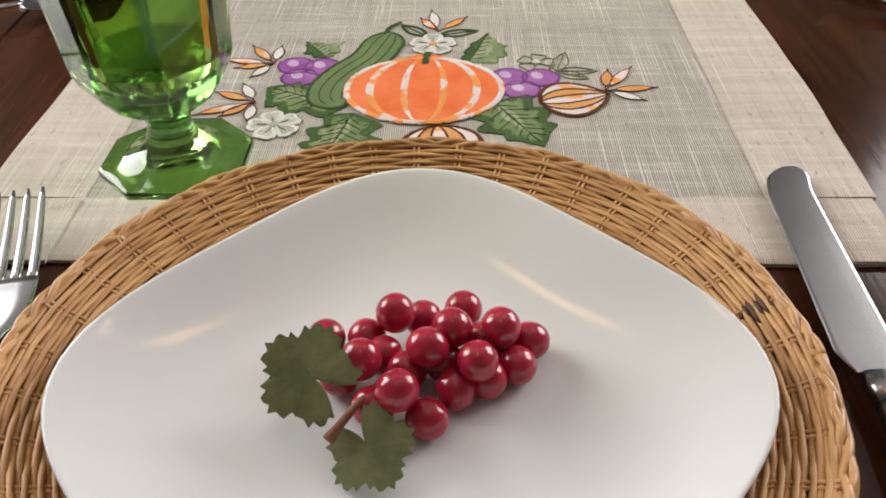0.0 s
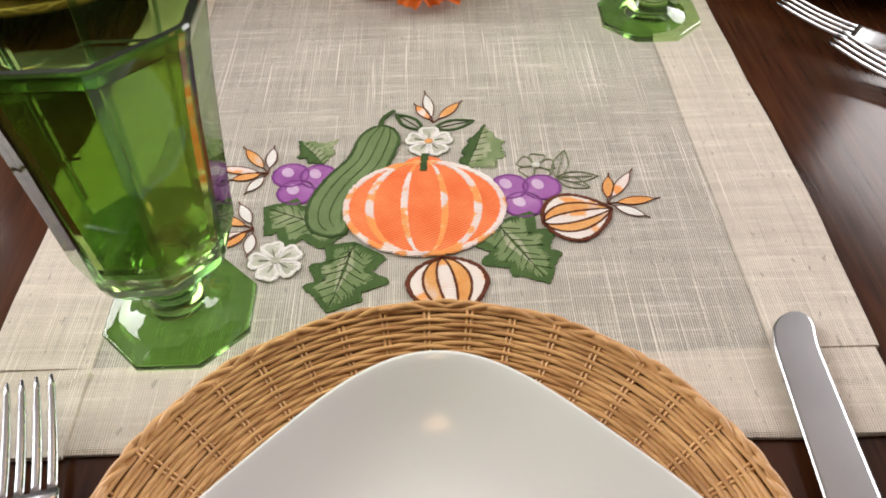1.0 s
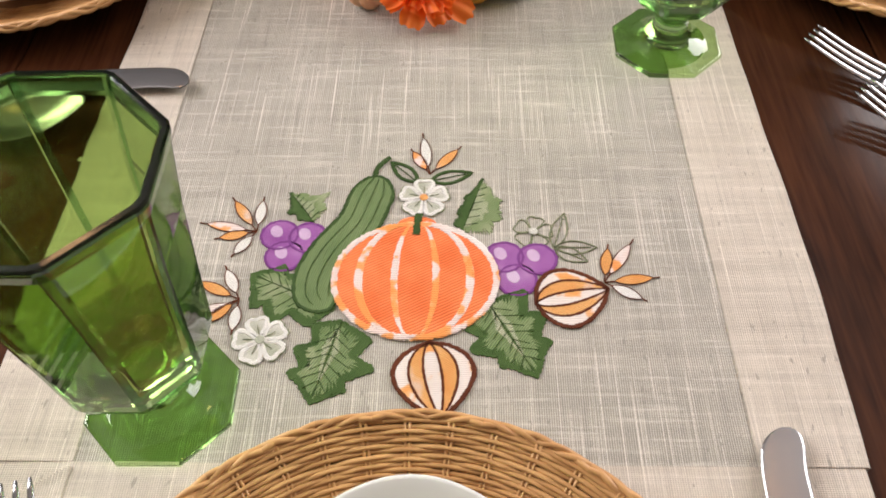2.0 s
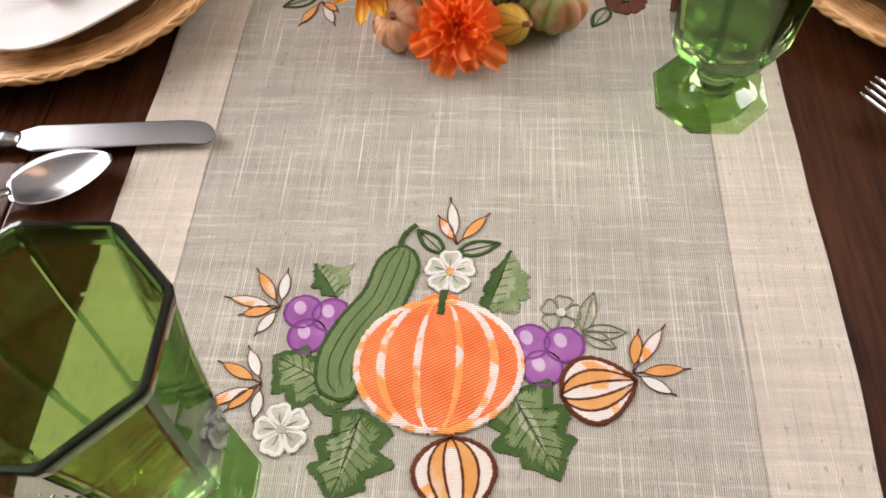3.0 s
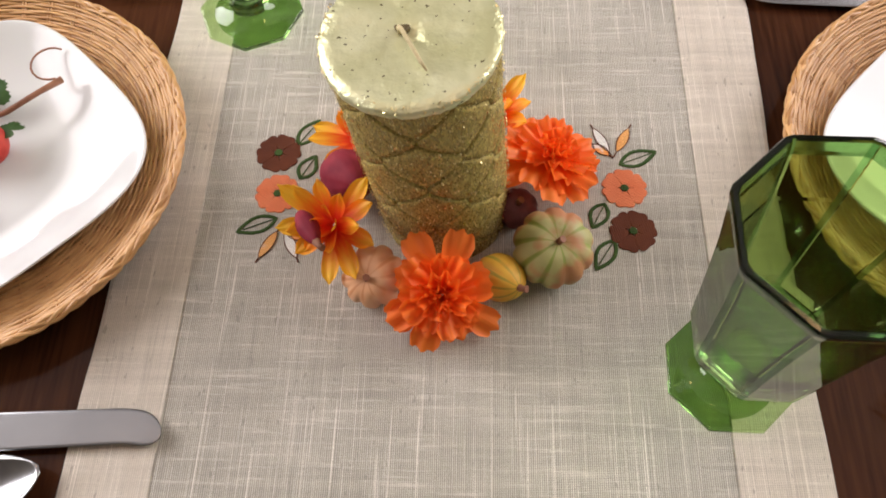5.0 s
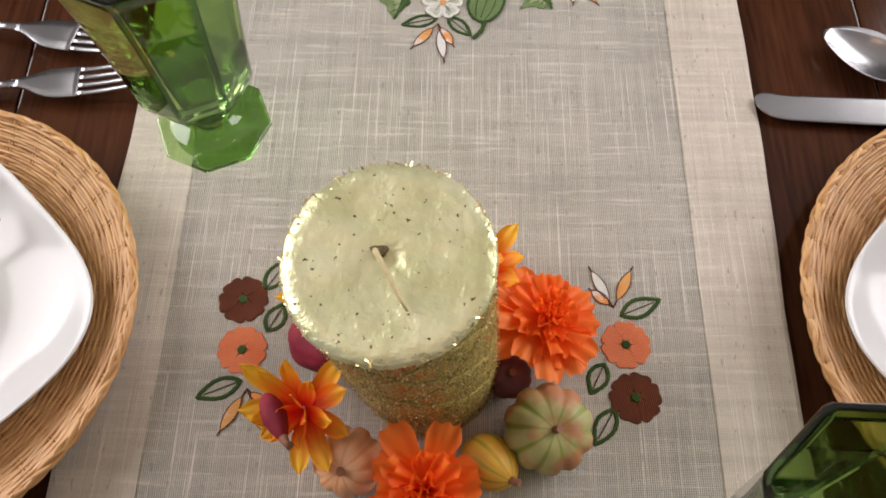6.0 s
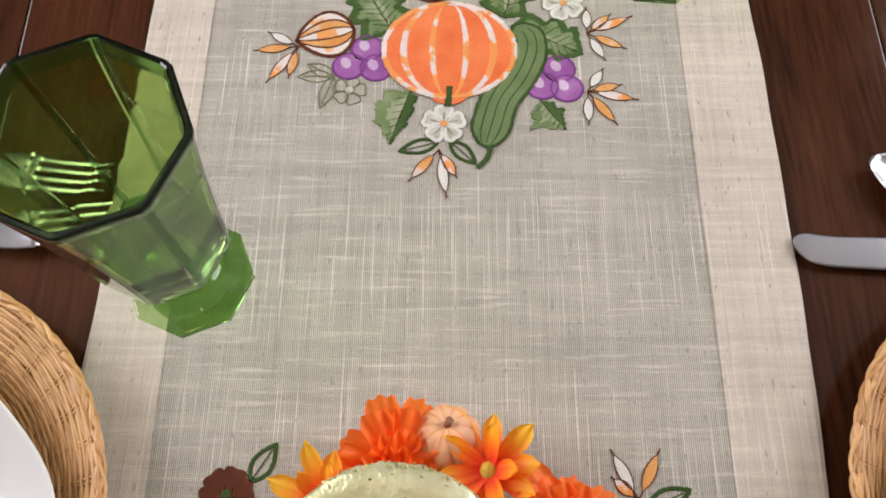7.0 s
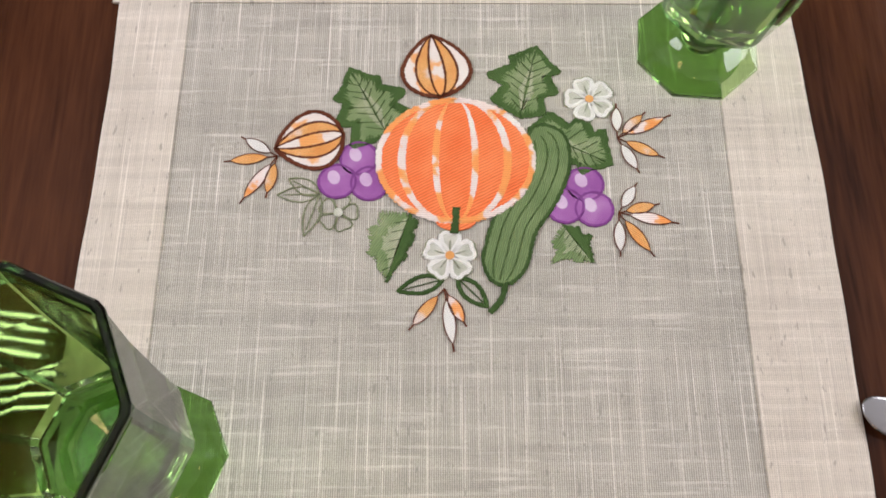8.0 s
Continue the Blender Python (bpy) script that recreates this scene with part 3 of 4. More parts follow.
def st_leaf(base, tip, left, right, inner):
    g = motif("embroidered_leaf", "lobed green stitched leaf with dark serrated border")
    ax = tip - base
    n = Vector((-ax.y, ax.x)).normalized()
    rng = random.Random(int(abs(base.x) * 1e5) + len(left))
    one, two = leaf_side(base, ax, n, left, 0.64), leaf_side(base, ax, -n, right, 0.64)
    loop = [base] + one + [tip] + two[::-1]
    part("border", fill_bm(ragged(loop, 0.0012, 0.03, rng, base + ax * 0.4), 0.0004), BORDER_GREEN, g, smooth=False)
    part("serrated_edge", stroke_bm(loop, 0.0015, 0.0006, True, 0.0005), BORDER_GREEN, g, smooth=False)
    mid = base + ax * 0.42
    shrunk = [p + (base + ax * min(0.9, max(0.05, (p - base).dot(ax) / ax.length_squared)) - p) * 0.24 + (mid - p) * 0.04 for p in loop]
    part("blade", fill_bm(ragged(shrunk, 0.0009, 0.30, rng, mid), 0.0007), inner, g, smooth=False)
    for k in (-1, 1):
        gleam = [base + ax * 0.05, base + ax * 0.34 + n * k * 0.0050, base + ax * 0.80, base + ax * 0.40 + n * k * 0.0012]
        part("pale_stitches", fill_bm(ragged(gleam, 0.0008, 0.35, rng, base + ax * 0.4), 0.0009), PALE_GREEN, g, smooth=False)
    part("midrib", stroke_bm([base, base + ax * 0.92], 0.0010, 0.0014, taper=0.4), DEEP_GREEN, g, smooth=False)
    for k, lobes in ((1, left), (-1, right)):
        for i in range(7):
            s = 0.10 + 0.105 * i
            reach = min(lobes, key=lambda q: abs(q[0] - s - 0.12))[1] * 0.00052
            p = base + ax * s
            part("vein", stroke_bm([p, p + n * k * reach * (0.75 + 0.25 * (i % 2)) + ax * 0.12], 0.0007, 0.0014, taper=0.3), DEEP_GREEN, g, smooth=False)


def st_half_leaf(base, tip, dark, pale):
    """A leaf with one dark toothed side and one loosely stitched pale side."""
    g = motif("embroidered_leaf", "loosely stitched pale green leaf, dark along one side")
    ax = tip - base
    n = Vector((-ax.y, ax.x)).normalized()
    rng = random.Random(int(abs(tip.x) * 1e5))
    soft = [base] + leaf_side(base, ax, -n, pale, 0.86) + [tip]
    part("pale_side", fill_bm(ragged(soft, 0.0009, 0.22, rng, base + ax * 0.5), 0.0003), LEAF_GREEN, g, smooth=False)
    inner = [base + ax * 0.05] + [p.lerp(base + ax * 0.5, 0.45) for p in soft[1:-1]] + [base + ax * 0.9]
    part("blade", fill_bm(ragged(inner, 0.0008, 0.30, rng, base + ax * 0.5), 0.0005), PALE_GREEN, g, smooth=False)
    hard = [base] + leaf_side(base, ax, n, dark, 0.70) + [tip]
    part("dark_side", fill_bm(ragged(hard, 0.0009, 0.12, rng, base + ax * 0.5), 0.0006), BORDER_GREEN, g, smooth=False)
    part("serrated_edge", stroke_bm(hard[1:], 0.0020, 0.0008, False, 0.0007), DEEP_GREEN, g, smooth=False)
    for i in range(6):
        p = base + ax * (0.12 + 0.13 * i)
        part("vein", stroke_bm([p + n * 0.001, p - n * 0.0062 * (1 - 0.09 * i) + ax * 0.09], 0.0010, 0.0010, taper=0.5), DEEP_GREEN, g, smooth=False)


def st_small_leaf(base, tip, width, mat=None, fill=None):
    g = motif("embroidered_small_leaf", "small open leaf outlined in green thread")
    ax = tip - base
    n = Vector((-ax.y, ax.x)).normalized()
    one = [base + ax * s + n * 0.5 * width * math.sin(math.pi * s ** 0.85) for s in (i / 10 for i in range(11))]
    two = [base + ax * s - n * 0.5 * width * math.sin(math.pi * s ** 0.85) for s in (i / 10 for i in range(11))]
    line = 0.0009 if mat is SAGE else 0.0024
    if fill:
        part("blade", fill_bm(one + two[::-1][1:-1], 0.0003, 0.0003), fill, g, smooth=False)
    part("border", stroke_bm(one + two[::-1][1:-1], line, 0.0006, True, 0.0002), mat or DEEP_GREEN, g, smooth=False)
    part("midrib", stroke_bm([base, base + ax * 0.85], 0.0007, 0.0006), mat or DEEP_GREEN, g, smooth=False)


def st_blossom(c, r, petals, fill, edge, heart, label, turn=0.0, hollow=False, broad=0.70):
    g = motif("embroidered_blossom", label)
    for k in range(petals):
        a = turn + 2 * math.pi * k / petals
        u, v = Vector((math.cos(a), math.sin(a))), Vector((-math.sin(a), math.cos(a)))
        w = r * math.sin(math.pi / petals) * broad
        loop = []
        for i in range(20):
            t = 2 * math.pi * i / 20
            s = 0.5 - 0.5 * math.cos(t)
            notch = 0.10 * r * math.exp(-((t - math.pi) / 0.35) ** 2)
            loop.append(c + u * (0.10 * r + 0.90 * r * s - notch) + v * w * math.sin(t) * (0.30 + 1.15 * s))
        if not hollow:
            part("petal", fill_bm(loop, 0.0006 + 0.0003 * (k % 2)), fill, g, smooth=False)
            if edge:
                part("stamen", stroke_bm([c + u * 0.2 * r, c + u * 0.62 * r], 0.0008, 0.0019, taper=0.5), SAGE, g, smooth=False)
            if edge:
                part("outline", stroke_bm([p + (p - c).normalized() * 0.0012 for p in loop], 0.0009, 0.0012, True, 0.0002), SAGE, g, smooth=False)
        if edge:
            part("petal_border", stroke_bm(loop, 0.0008 if hollow else 0.0027, 0.0016 if not hollow else 0.0004, True, 0.0002), edge, g, smooth=False)
    part("heart", fill_bm(ellipse(c, 0.0026, 0.0026, 14), 0.0024), heart, g, smooth=False)


def st_seeds(hub, *tips):
    g = motif("embroidered_seeds", "spray of cream and orange stitched seeds")
    for k, tip in enumerate(tips):
        ax = tip - hub
        n = Vector((-ax.y, ax.x)).normalized()
        w = 0.0031
        one = [hub + ax * (0.18 + 0.70 * s) + n * w * math.sin(math.pi * s) ** 0.8 for s in (i / 10 for i in range(11))]
        two = [hub + ax * (0.18 + 0.70 * s) - n * w * math.sin(math.pi * s) ** 0.8 for s in (i / 10 for i in range(11))]
        loop = one + two[::-1][1:-1]
        part("seed", fill_bm(loop, 0.0006), (WHITE, SEED_ORANGE, VARIEGATED, SEED_ORANGE, WHITE)[k % 5], g, smooth=False)
        part("border", stroke_bm(loop, 0.0006, 0.0011, True), BROWN, g, smooth=False)
        part("awn", stroke_bm([hub + ax * 0.86, tip], 0.0009, 0.0009), BROWN, g, smooth=False)
        part("stalk", stroke_bm([hub, hub + ax * 0.2], 0.0008, 0.0009), BROWN, g, smooth=False)


def corner_bouquet():
    st_leaf(E(29, -319), E(51.5, -363), [(0.10, 21), (0.42, 23), (0.72, 16.5)], [(0.13, 20), (0.46, 21.5), (0.73, 13)], LEAF_GREEN)
    st_leaf(E(-44.5, -330), E(-56, -376), [(0.18, 18), (0.50, 23.5), (0.79, 13.5)], [(0.14, 13), (0.44, 17.5), (0.73, 16.5)], LEAF_GREEN)
    st_leaf(E(-49, -323), E(-94, -300.5), [(0.17, 15), (0.50, 23), (0.77, 18)], [(0.20, 9), (0.47, 13), (0.75, 12.5)], LEAF_GREEN)
    st_half_leaf(E(17, -274), E(30, -235), [(0.12, 5.5), (0.36, 6.5), (0.62, 5.5)], [(0.12, 16), (0.39, 19), (0.70, 15.5)])
    st_half_leaf(E(-64, -266), E(-79, -244), [(0.25, 6), (0.55, 8)], [(0.20, 11), (0.55, 19)])
    st_squash()
    st_grapes(E(-78, -289), E(-82, -274.5), E(-66.5, -276.5))
    st_grapes(E(45, -306), E(39, -291), E(56.5, -292.5))
    st_pumpkin()
    st_gourd(E(54, -321), E(91, -312.5), 0.037)
    st_gourd(E(-0.5, -343.5), E(5, -383.5), 0.041)
    for q in (((0, -236), (23.5, -230)), ((-8, -236.5), (-23, -221))):
        st_small_leaf(E(*q[0]), E(*q[1]), 0.009)
    white = "white stitched blossom with grey-green edges"
    st_blossom(E(-4, -249), 0.0138, 5, PETAL_WHITE, WHITE, SEED_ORANGE, white, 0.3, broad=0.60)
    st_blossom(E(-84, -341), 0.0138, 5, PETAL_WHITE, WHITE, PETAL_WHITE if E(0, 1).y > 0 else SEED_ORANGE, white, 0.6, broad=0.60)
    st_blossom(E(55.5, -274), 0.0112, 5, WHITE, SAGE, PETAL_WHITE, "open blossom drawn in thin green thread", 0.1, True)
    for tip in ((83, -294.5), (89, -285), (73.5, -261)):
        st_small_leaf(E(66, -285), E(*tip), 0.009, SAGE)
    st_seeds(E(-0.8, -231), E(-5.3, -197.5), E(17.8, -209), E(-12, -210.5))
    st_seeds(E(90, -308), E(110.5, -320), E(119, -305), E(109, -280), E(95, -283))
    st_seeds(E(-98, -316.5), E(-99, -338), E(-115, -332.5), E(-129, -330.5), E(-123, -304), E(-108.5, -295))
    st_seeds(E(-95, -272), E(-106.5, -289.5), E(-117.5, -277), E(-127, -265.5), E(-112, -247), E(-94, -247))


def centre_spray():
    st_blossom(E(-110, 28.5), 0.0152, 6, RUST, None, DEEP_GREEN, "brown stitched blossom with a green heart", 0.2, broad=0.82)
    st_blossom(E(-107.5, -1.8), 0.0148, 6, CORAL, None, DEEP_GREEN, "coral stitched blossom with a green heart", 0.5, broad=0.82)
    for q in (((-106.5, -19.5), (-129.5, -29)), ((-98, 35), (-86, 54)), ((-94.5, 9.5), (-86, 26))):
        st_small_leaf(E(*q[0]), E(*q[1]), 0.0105)
    st_seeds(E(-102.5, -24), E(-90, -50), E(-116, -50), E(-89, -36))


corner_bouquet()
centre_spray()
SPIN[0] = Matrix.Rotation(math.pi, 2) @ SPIN[0]
corner_bouquet()
centre_spray()


# ---- place settings ----
def charger_plate(at):
    c = thing("charger_plate", "round woven rattan charger with a braided edge", "charger plate", at, group="rattan chargers")
    prof = [(0.001, 0.0005), (0.088, 0.0005), (0.100, 0.003), (0.120, 0.0115), (0.1325, 0.0198), (0.1330, 0.0214), (0.118, 0.0122), (0.1065, 0.0073), (0.096, 0.0040), (0.086, 0.0030), (0.001, 0.0030)]
    # Solid core; its darker brown paints the shade seen between strands.
    part("core", lathe_bm(prof, 96), CANE_SHADE, c, "solid core coloured dark as shade between the woven strands")
    spokes = 42

    def wall(s):
        r = 0.086 + 0.0465 * s
        return r, 0.0042 + 0.0185 * (s ** 1.45)
    rng = random.Random(5)
    rows = 25
    for k in range(rows):
        r0, z0 = wall((k + 0.5) / rows)
        pts, rad = [], []
        n = spokes * 4
        ph = rng.uniform(0, 6.28)
        for i in range(n):
            t = 2 * math.pi * i / n
            weave = math.sin(t * spokes / 2 + math.pi * (k % 2)) * 0.0005
            w = 0.0004 * math.sin(5 * t + ph) + rng.uniform(-0.00016, 0.00016)
            pts.append(((r0 - 0.4 * weave + w) * math.cos(t), (r0 - 0.4 * weave + w) * math.sin(t), z0 + 0.9 * weave))
        bm = bmesh.new()
        loop = [Vector(p) for p in pts]
        ringv = []
        for i, p in enumerate(loop):
            d = (loop[(i + 1) % n] - loop[i - 1]).normalized()
            out = Vector((p.x, p.y, 0)).normalized()
            up = d.cross(out).normalized()
            thin = 0.74 if i % 4 == 2 else 1.0
            ringv.append([bm.verts.new(p + math.cos(a) * 0.00138 * thin * out + math.sin(a) * 0.0009 * up) for a in (2 * math.pi * q / 6 for q in range(6))])
        for i in range(n):
            a, b = ringv[i], ringv[(i + 1) % n]
            for q in range(6):
                bm.faces.new((a[q], a[(q + 1) % 6], b[(q + 1) % 6], b[q]))
        part("woven_strand", bm, RATTAN, c)
    bm = bmesh.new()
    tube_into(bm, [(*[v for v in (wall(s / 7)[0], 0)], wall(s / 7)[1] - 0.0001) for s in range(8)], 0.00085, 5)
    spoke_mesh = None
    for k in range(spokes):
        for off in (-0.0085, 0.0085):
            at_k = pose(0, 0, 0, 0, 0, math.degrees(2 * math.pi * (k + 0.5) / spokes + off))
            if spoke_mesh is None:
                spoke_mesh = part("spoke", bm, RATTAN, c, at=at_k).data
            else:
                ob = new("spoke", spoke_mesh)
                ob.parent, ob.matrix_basis = c, at_k
    waves = 34
    for k in range(4):
        bm = bmesh.new()
        n = waves * 10
        pts = []
        for i in range(n + 1):
            t = 2 * math.pi * i / n
            f = waves * t + k * math.pi / 2
            pts.append(((0.1342 + 0.0017 * math.cos(f / 2 + k)) * math.cos(t), (0.1342 + 0.0017 * math.cos(f / 2 + k)) * math.sin(t), 0.0224 + 0.0012 * math.sin(f + k)))
        tube_into(bm, pts, 0.00150, 6)
        part("braid", bm, RATTAN, c)
    return c


def squircle(r, n, e=3.4):
    out = []
    for i in range(n):
        a = 2 * math.pi * i / n
        b = a + math.pi / 4
        k = (abs(math.cos(b)) ** e + abs(math.sin(b)) ** e) ** (-1 / e)
        out.append((r * k * math.cos(a), r * k * math.sin(a)))
    return out


def dinner_plate(at):
    p = thing("dinner_plate", "glossy white china plate with rounded square outline on a rattan charger", "plate", at, group="white plates")
    prof = [(0.02, 0.0008, 2.2), (0.056, 0.0008, 2.2), (0.060, 0.002, 2.2), (0.075, 0.011, 2.8), (0.0925, 0.0200, 3.4), (0.0936, 0.0212, 3.4), (0.0938, 0.0221, 3.4), (0.0932, 0.0227, 3.4), (0.0922, 0.0223, 3.38), (0.0900, 0.0209, 3.32), (0.087, 0.0187, 3.2), (0.083, 0.0159, 3.05), (0.079, 0.0133, 2.9), (0.075, 0.0110, 2.75), (0.071, 0.0090, 2.55), (0.066, 0.0070, 2.35), (0.061, 0.0056, 2.15), (0.054, 0.0046, 2.05), (0.045, 0.0041, 2.0), (0.02, 0.0040, 2)]
    bm = rings_bm([[(x, y, z) for x, y in squircle(r, 128, e)] for r, z, e in prof], caps=(True, True))
    dish = part("dish", bm, CHINA, p)
    foot = rings_bm([ring(r, z, 96) for r, z in ((0.048, 0.001), (0.048, 0.0), (0.050, -0.0006), (0.052, 0.0), (0.052, 0.001))])
    part("foot_ring", foot, CHINA, p)
    return p


def facet_ring(r, z):
    """An octagon with slightly broken corners."""
    d = min(0.09, 0.0017 / max(r, 0.004))
    return [(r * math.cos(a + q * d), r * math.sin(a + q * d), z) for a in (math.pi * k / 4 for k in range(8)) for q in (-1, 1)]


def round_ring(r, z, k):
    """A ring between a circle (k = 0) and an octagon (k = 1)."""
    out = []
    for i in range(64):
        a = 2 * math.pi * i / 64
        q = math.cos(math.pi / 8) / math.cos((a % (math.pi / 4)) - math.pi / 8)
        rr = r * (k * q + (1 - k))
        out.append((rr * math.cos(a), rr * math.sin(a), z))
    return out


def goblet(at):
    g = thing("goblet", "octagonal green pressed-glass goblet standing on the linen runner", "goblet", at, group="green goblets")
    foot = [(0.004, 0.0040, 0), (0.012, 0.0036, 0), (0.020, 0.0024, 0), (0.0265, 0.0008, 0.2), (0.0300, 0.0002, 0.8), (0.0352, 0.0002, 1), (0.0362, 0.0004, 1), (0.0366, 0.0009, 1), (0.0367, 0.0030, 1), (0.0365, 0.0038, 1), (0.0358, 0.0041, 1), (0.0346, 0.0043, 0.9), (0.0300, 0.0047, 0.6), (0.0262, 0.0051, 0.3), (0.0240, 0.0057, 0.1), (0.0222, 0.0067, 0), (0.0190, 0.0082, 0), (0.0155, 0.0106, 0), (0.0122, 0.0142, 0), (0.0110, 0.0181, 0)]
    stem = [(0.0110, 0.0181, 0), (0.0100, 0.0225, 0), (0.0112, 0.0270, 0.3), (0.0148, 0.0306, 1)]
    outer = [(0.0148, 0.0306), (0.0185, 0.0325), (0.0260, 0.0385), (0.0325, 0.0470), (0.0347, 0.0530), (0.0372, 0.0850), (0.0410, 0.1250), (0.0450, 0.1540), (0.0464, 0.1590), (0.0465, 0.1606), (0.0458, 0.1618)]
    inner = [(0.0440, 0.1621), (0.0430, 0.1612), (0.0426, 0.1594), (0.0413, 0.1540), (0.0370, 0.1250), (0.0327, 0.0850), (0.0300, 0.0640), (0.0282, 0.0570), (0.0245, 0.0515), (0.0180, 0.0475), (0.0080, 0.0460)]
    part("foot", rings_bm([round_ring(r, z, k) for r, z, k in foot], caps=(True, False)), THICK_GLASS, g)
    part("stem", rings_bm([round_ring(r, z, k) for r, z, k in stem]), DEEP_GLASS, g)
    bowl = part("bowl", rings_bm([facet_ring(r, z) for r, z in outer[4:] + inner[:8]]), GREEN_GLASS, g, smooth=False)
    # Ridges and rim get the darker tint, painting in the dark lines of refraction.
    bowl.data.materials.append(DEEP_GLASS)
    walls, rim = len(outer) - 7, len(outer) - 1
    for k, face in enumerate(bowl.data.polygons):
        band = k // 16
        if (k % 2 == 0 and band < walls) or walls <= band < rim:
            face.material_index = 1
    part("bowl_base", rings_bm([facet_ring(r, z) for r, z in outer[:5]]), DEEP_GLASS, g, "thick dark green base of the bowl", smooth=False)
    part("bowl_floor", rings_bm([facet_ring(r, z) for r, z in inner[7:]], caps=(False, True)), THICK_GLASS, g, smooth=False)
    for ob in g.children:
        ob.visible_shadow = False
    return g


first = charger_plate(pose(-0.006, -0.524, T))
near_charger = first
copy_thing(first, pose(-0.300, 0.012, T, 0, 0, 40))
copy_thing(first, pose(0.339, 0.012, T, 0, 0, 95))
scorch = bmesh.new()
for k, (reach, thin) in enumerate(((0.012, 0.8), (0.030, 1.0), (0.044, 1.1), (0.036, 1.1), (0.040, 1.0), (0.018, 0.8))):
    s = (18.5 + k) / 25
    r, z, mid = 0.086 + 0.0465 * s, 0.0047 + 0.0185 * s ** 1.45, 0.215 + 0.008 * math.sin(k * 2.1)
    tube_into(scorch, [(r * math.cos(mid + q * reach), r * math.sin(mid + q * reach), z) for q in (-1, -0.6, -0.2, 0.2, 0.6, 1)], [0.0003, 0.0010 * thin, 0.00115 * thin, 0.0012 * thin, 0.0010 * thin, 0.0003], 6)
part("scorch_mark", scorch, mottled("scorched_cane", (0.045, 0.018, 0.008), (0.13, 0.055, 0.022), 260, 0.6), near_charger, "small scorched brown spot")
near_charger.matrix_basis = pose(-0.009, -0.5235, T) @ Matrix.Diagonal((0.982, 0.982, 0.98, 1))
first = dinner_plate(pose(-0.007, -0.532, T + 0.0055))
near_plate = first
copy_thing(first, pose(-0.292, 0.010, T + 0.0055, 0, 0, 90))
copy_thing(first, pose(0.330, 0.010, T + 0.0055, 0, 0, 180))
near_plate.matrix_basis = pose(-0.007, -0.532, T + 0.0055) @ Matrix.Diagonal((1.028, 1.028, 1, 1))
first = goblet(pose(-0.1245, -0.3727, R, 0, 0, math.degrees(0.3865)))
for gx, gy, ga in ((0.1536, -0.117, -1.2186), (-0.1412, 0.1486, -0.0179), (0.148, 0.374, 0.3)):
    copy_thing(first, pose(gx, gy, R, 0, 0, math.degrees(ga)))


# ---- cutlery ----
def slab_bm(rows, edge=4):
    """A bar from rows of (y, half width, mid x, height of its middle, thickness, dish): rounded edges, dished across."""
    out = []
    side = (0.86, 0.95) if edge > 6 else (0.8,)
    across = [-1, *[-q for q in side[::-1]], -0.4, 0, 0.4, *side, 1]
    for y, w, x, z, t, dish in rows:
        top = [(x + w * q, y, z + t * 0.5 * (1 - q ** edge) - dish * (1 - q * q)) for q in across]
        low = [(x + w * q, y, z - t * 0.5 * (1 - q ** edge) - dish * (1 - q * q)) for q in across[-2:0:-1]]
        out.append(top + low)
    bm = rings_bm(out, caps=(True, True))
    bmesh.ops.recalc_face_normals(bm, faces=bm.faces[:])
    return bm


def handle_rows(y0, y1, z0):
    n = 12
    return [(y0 + (y1 - y0) * i / n, 0.0033 + 0.0062 * max(0, 1 - i / 7.0) ** 1.2 * (1 if i else 0.7), 0, z0 + 0.003 * math.sin(math.pi * i / n) + 0.008 * (i / n) ** 2, 0.0028, 0) for i in range(n + 1)]


def fork(at):
    f = thing("fork", "polished stainless steel dinner fork with four tines", "fork", at, group="forks")
    part("handle", slab_bm(handle_rows(-0.20, -0.090, 0.002)), STEEL, f)
    palm = [(-0.0930, 0.0032, 0, 0.0098, 0.0026, 0), (-0.0880, 0.0036, 0, 0.0099, 0.0026, 0), (-0.0820, 0.0058, 0, 0.0094, 0.0025, 0.0001), (-0.0760, 0.0092, 0, 0.0088, 0.0024, 0.0002), (-0.0700, 0.0114, 0, 0.0084, 0.0023, 0.0003), (-0.0620, 0.0121, 0, 0.0082, 0.0022, 0.0003), (-0.0540, 0.0122, 0, 0.0085, 0.0021, 0.0003), (-0.0505, 0.0122, 0, 0.0088, 0.0021, 0.0003)]
    part("palm", slab_bm(palm, 12), STEEL, f)
    for k in range(4):
        x = -0.0093 + 0.0062 * k
        rows = [(-0.0525 + 0.0525 * i / 10, 0.0021 - 0.0008 * (i / 10) ** 2 - (0.0006 if i == 10 else 0), x * (1 - 0.05 * i / 10), 0.0083 + 0.0085 * (i / 10) ** 1.7, 0.0021 - 0.0008 * i / 10, 0) for i in range(11)]
        part("tine", slab_bm(rows, 8), STEEL, f)
    return f


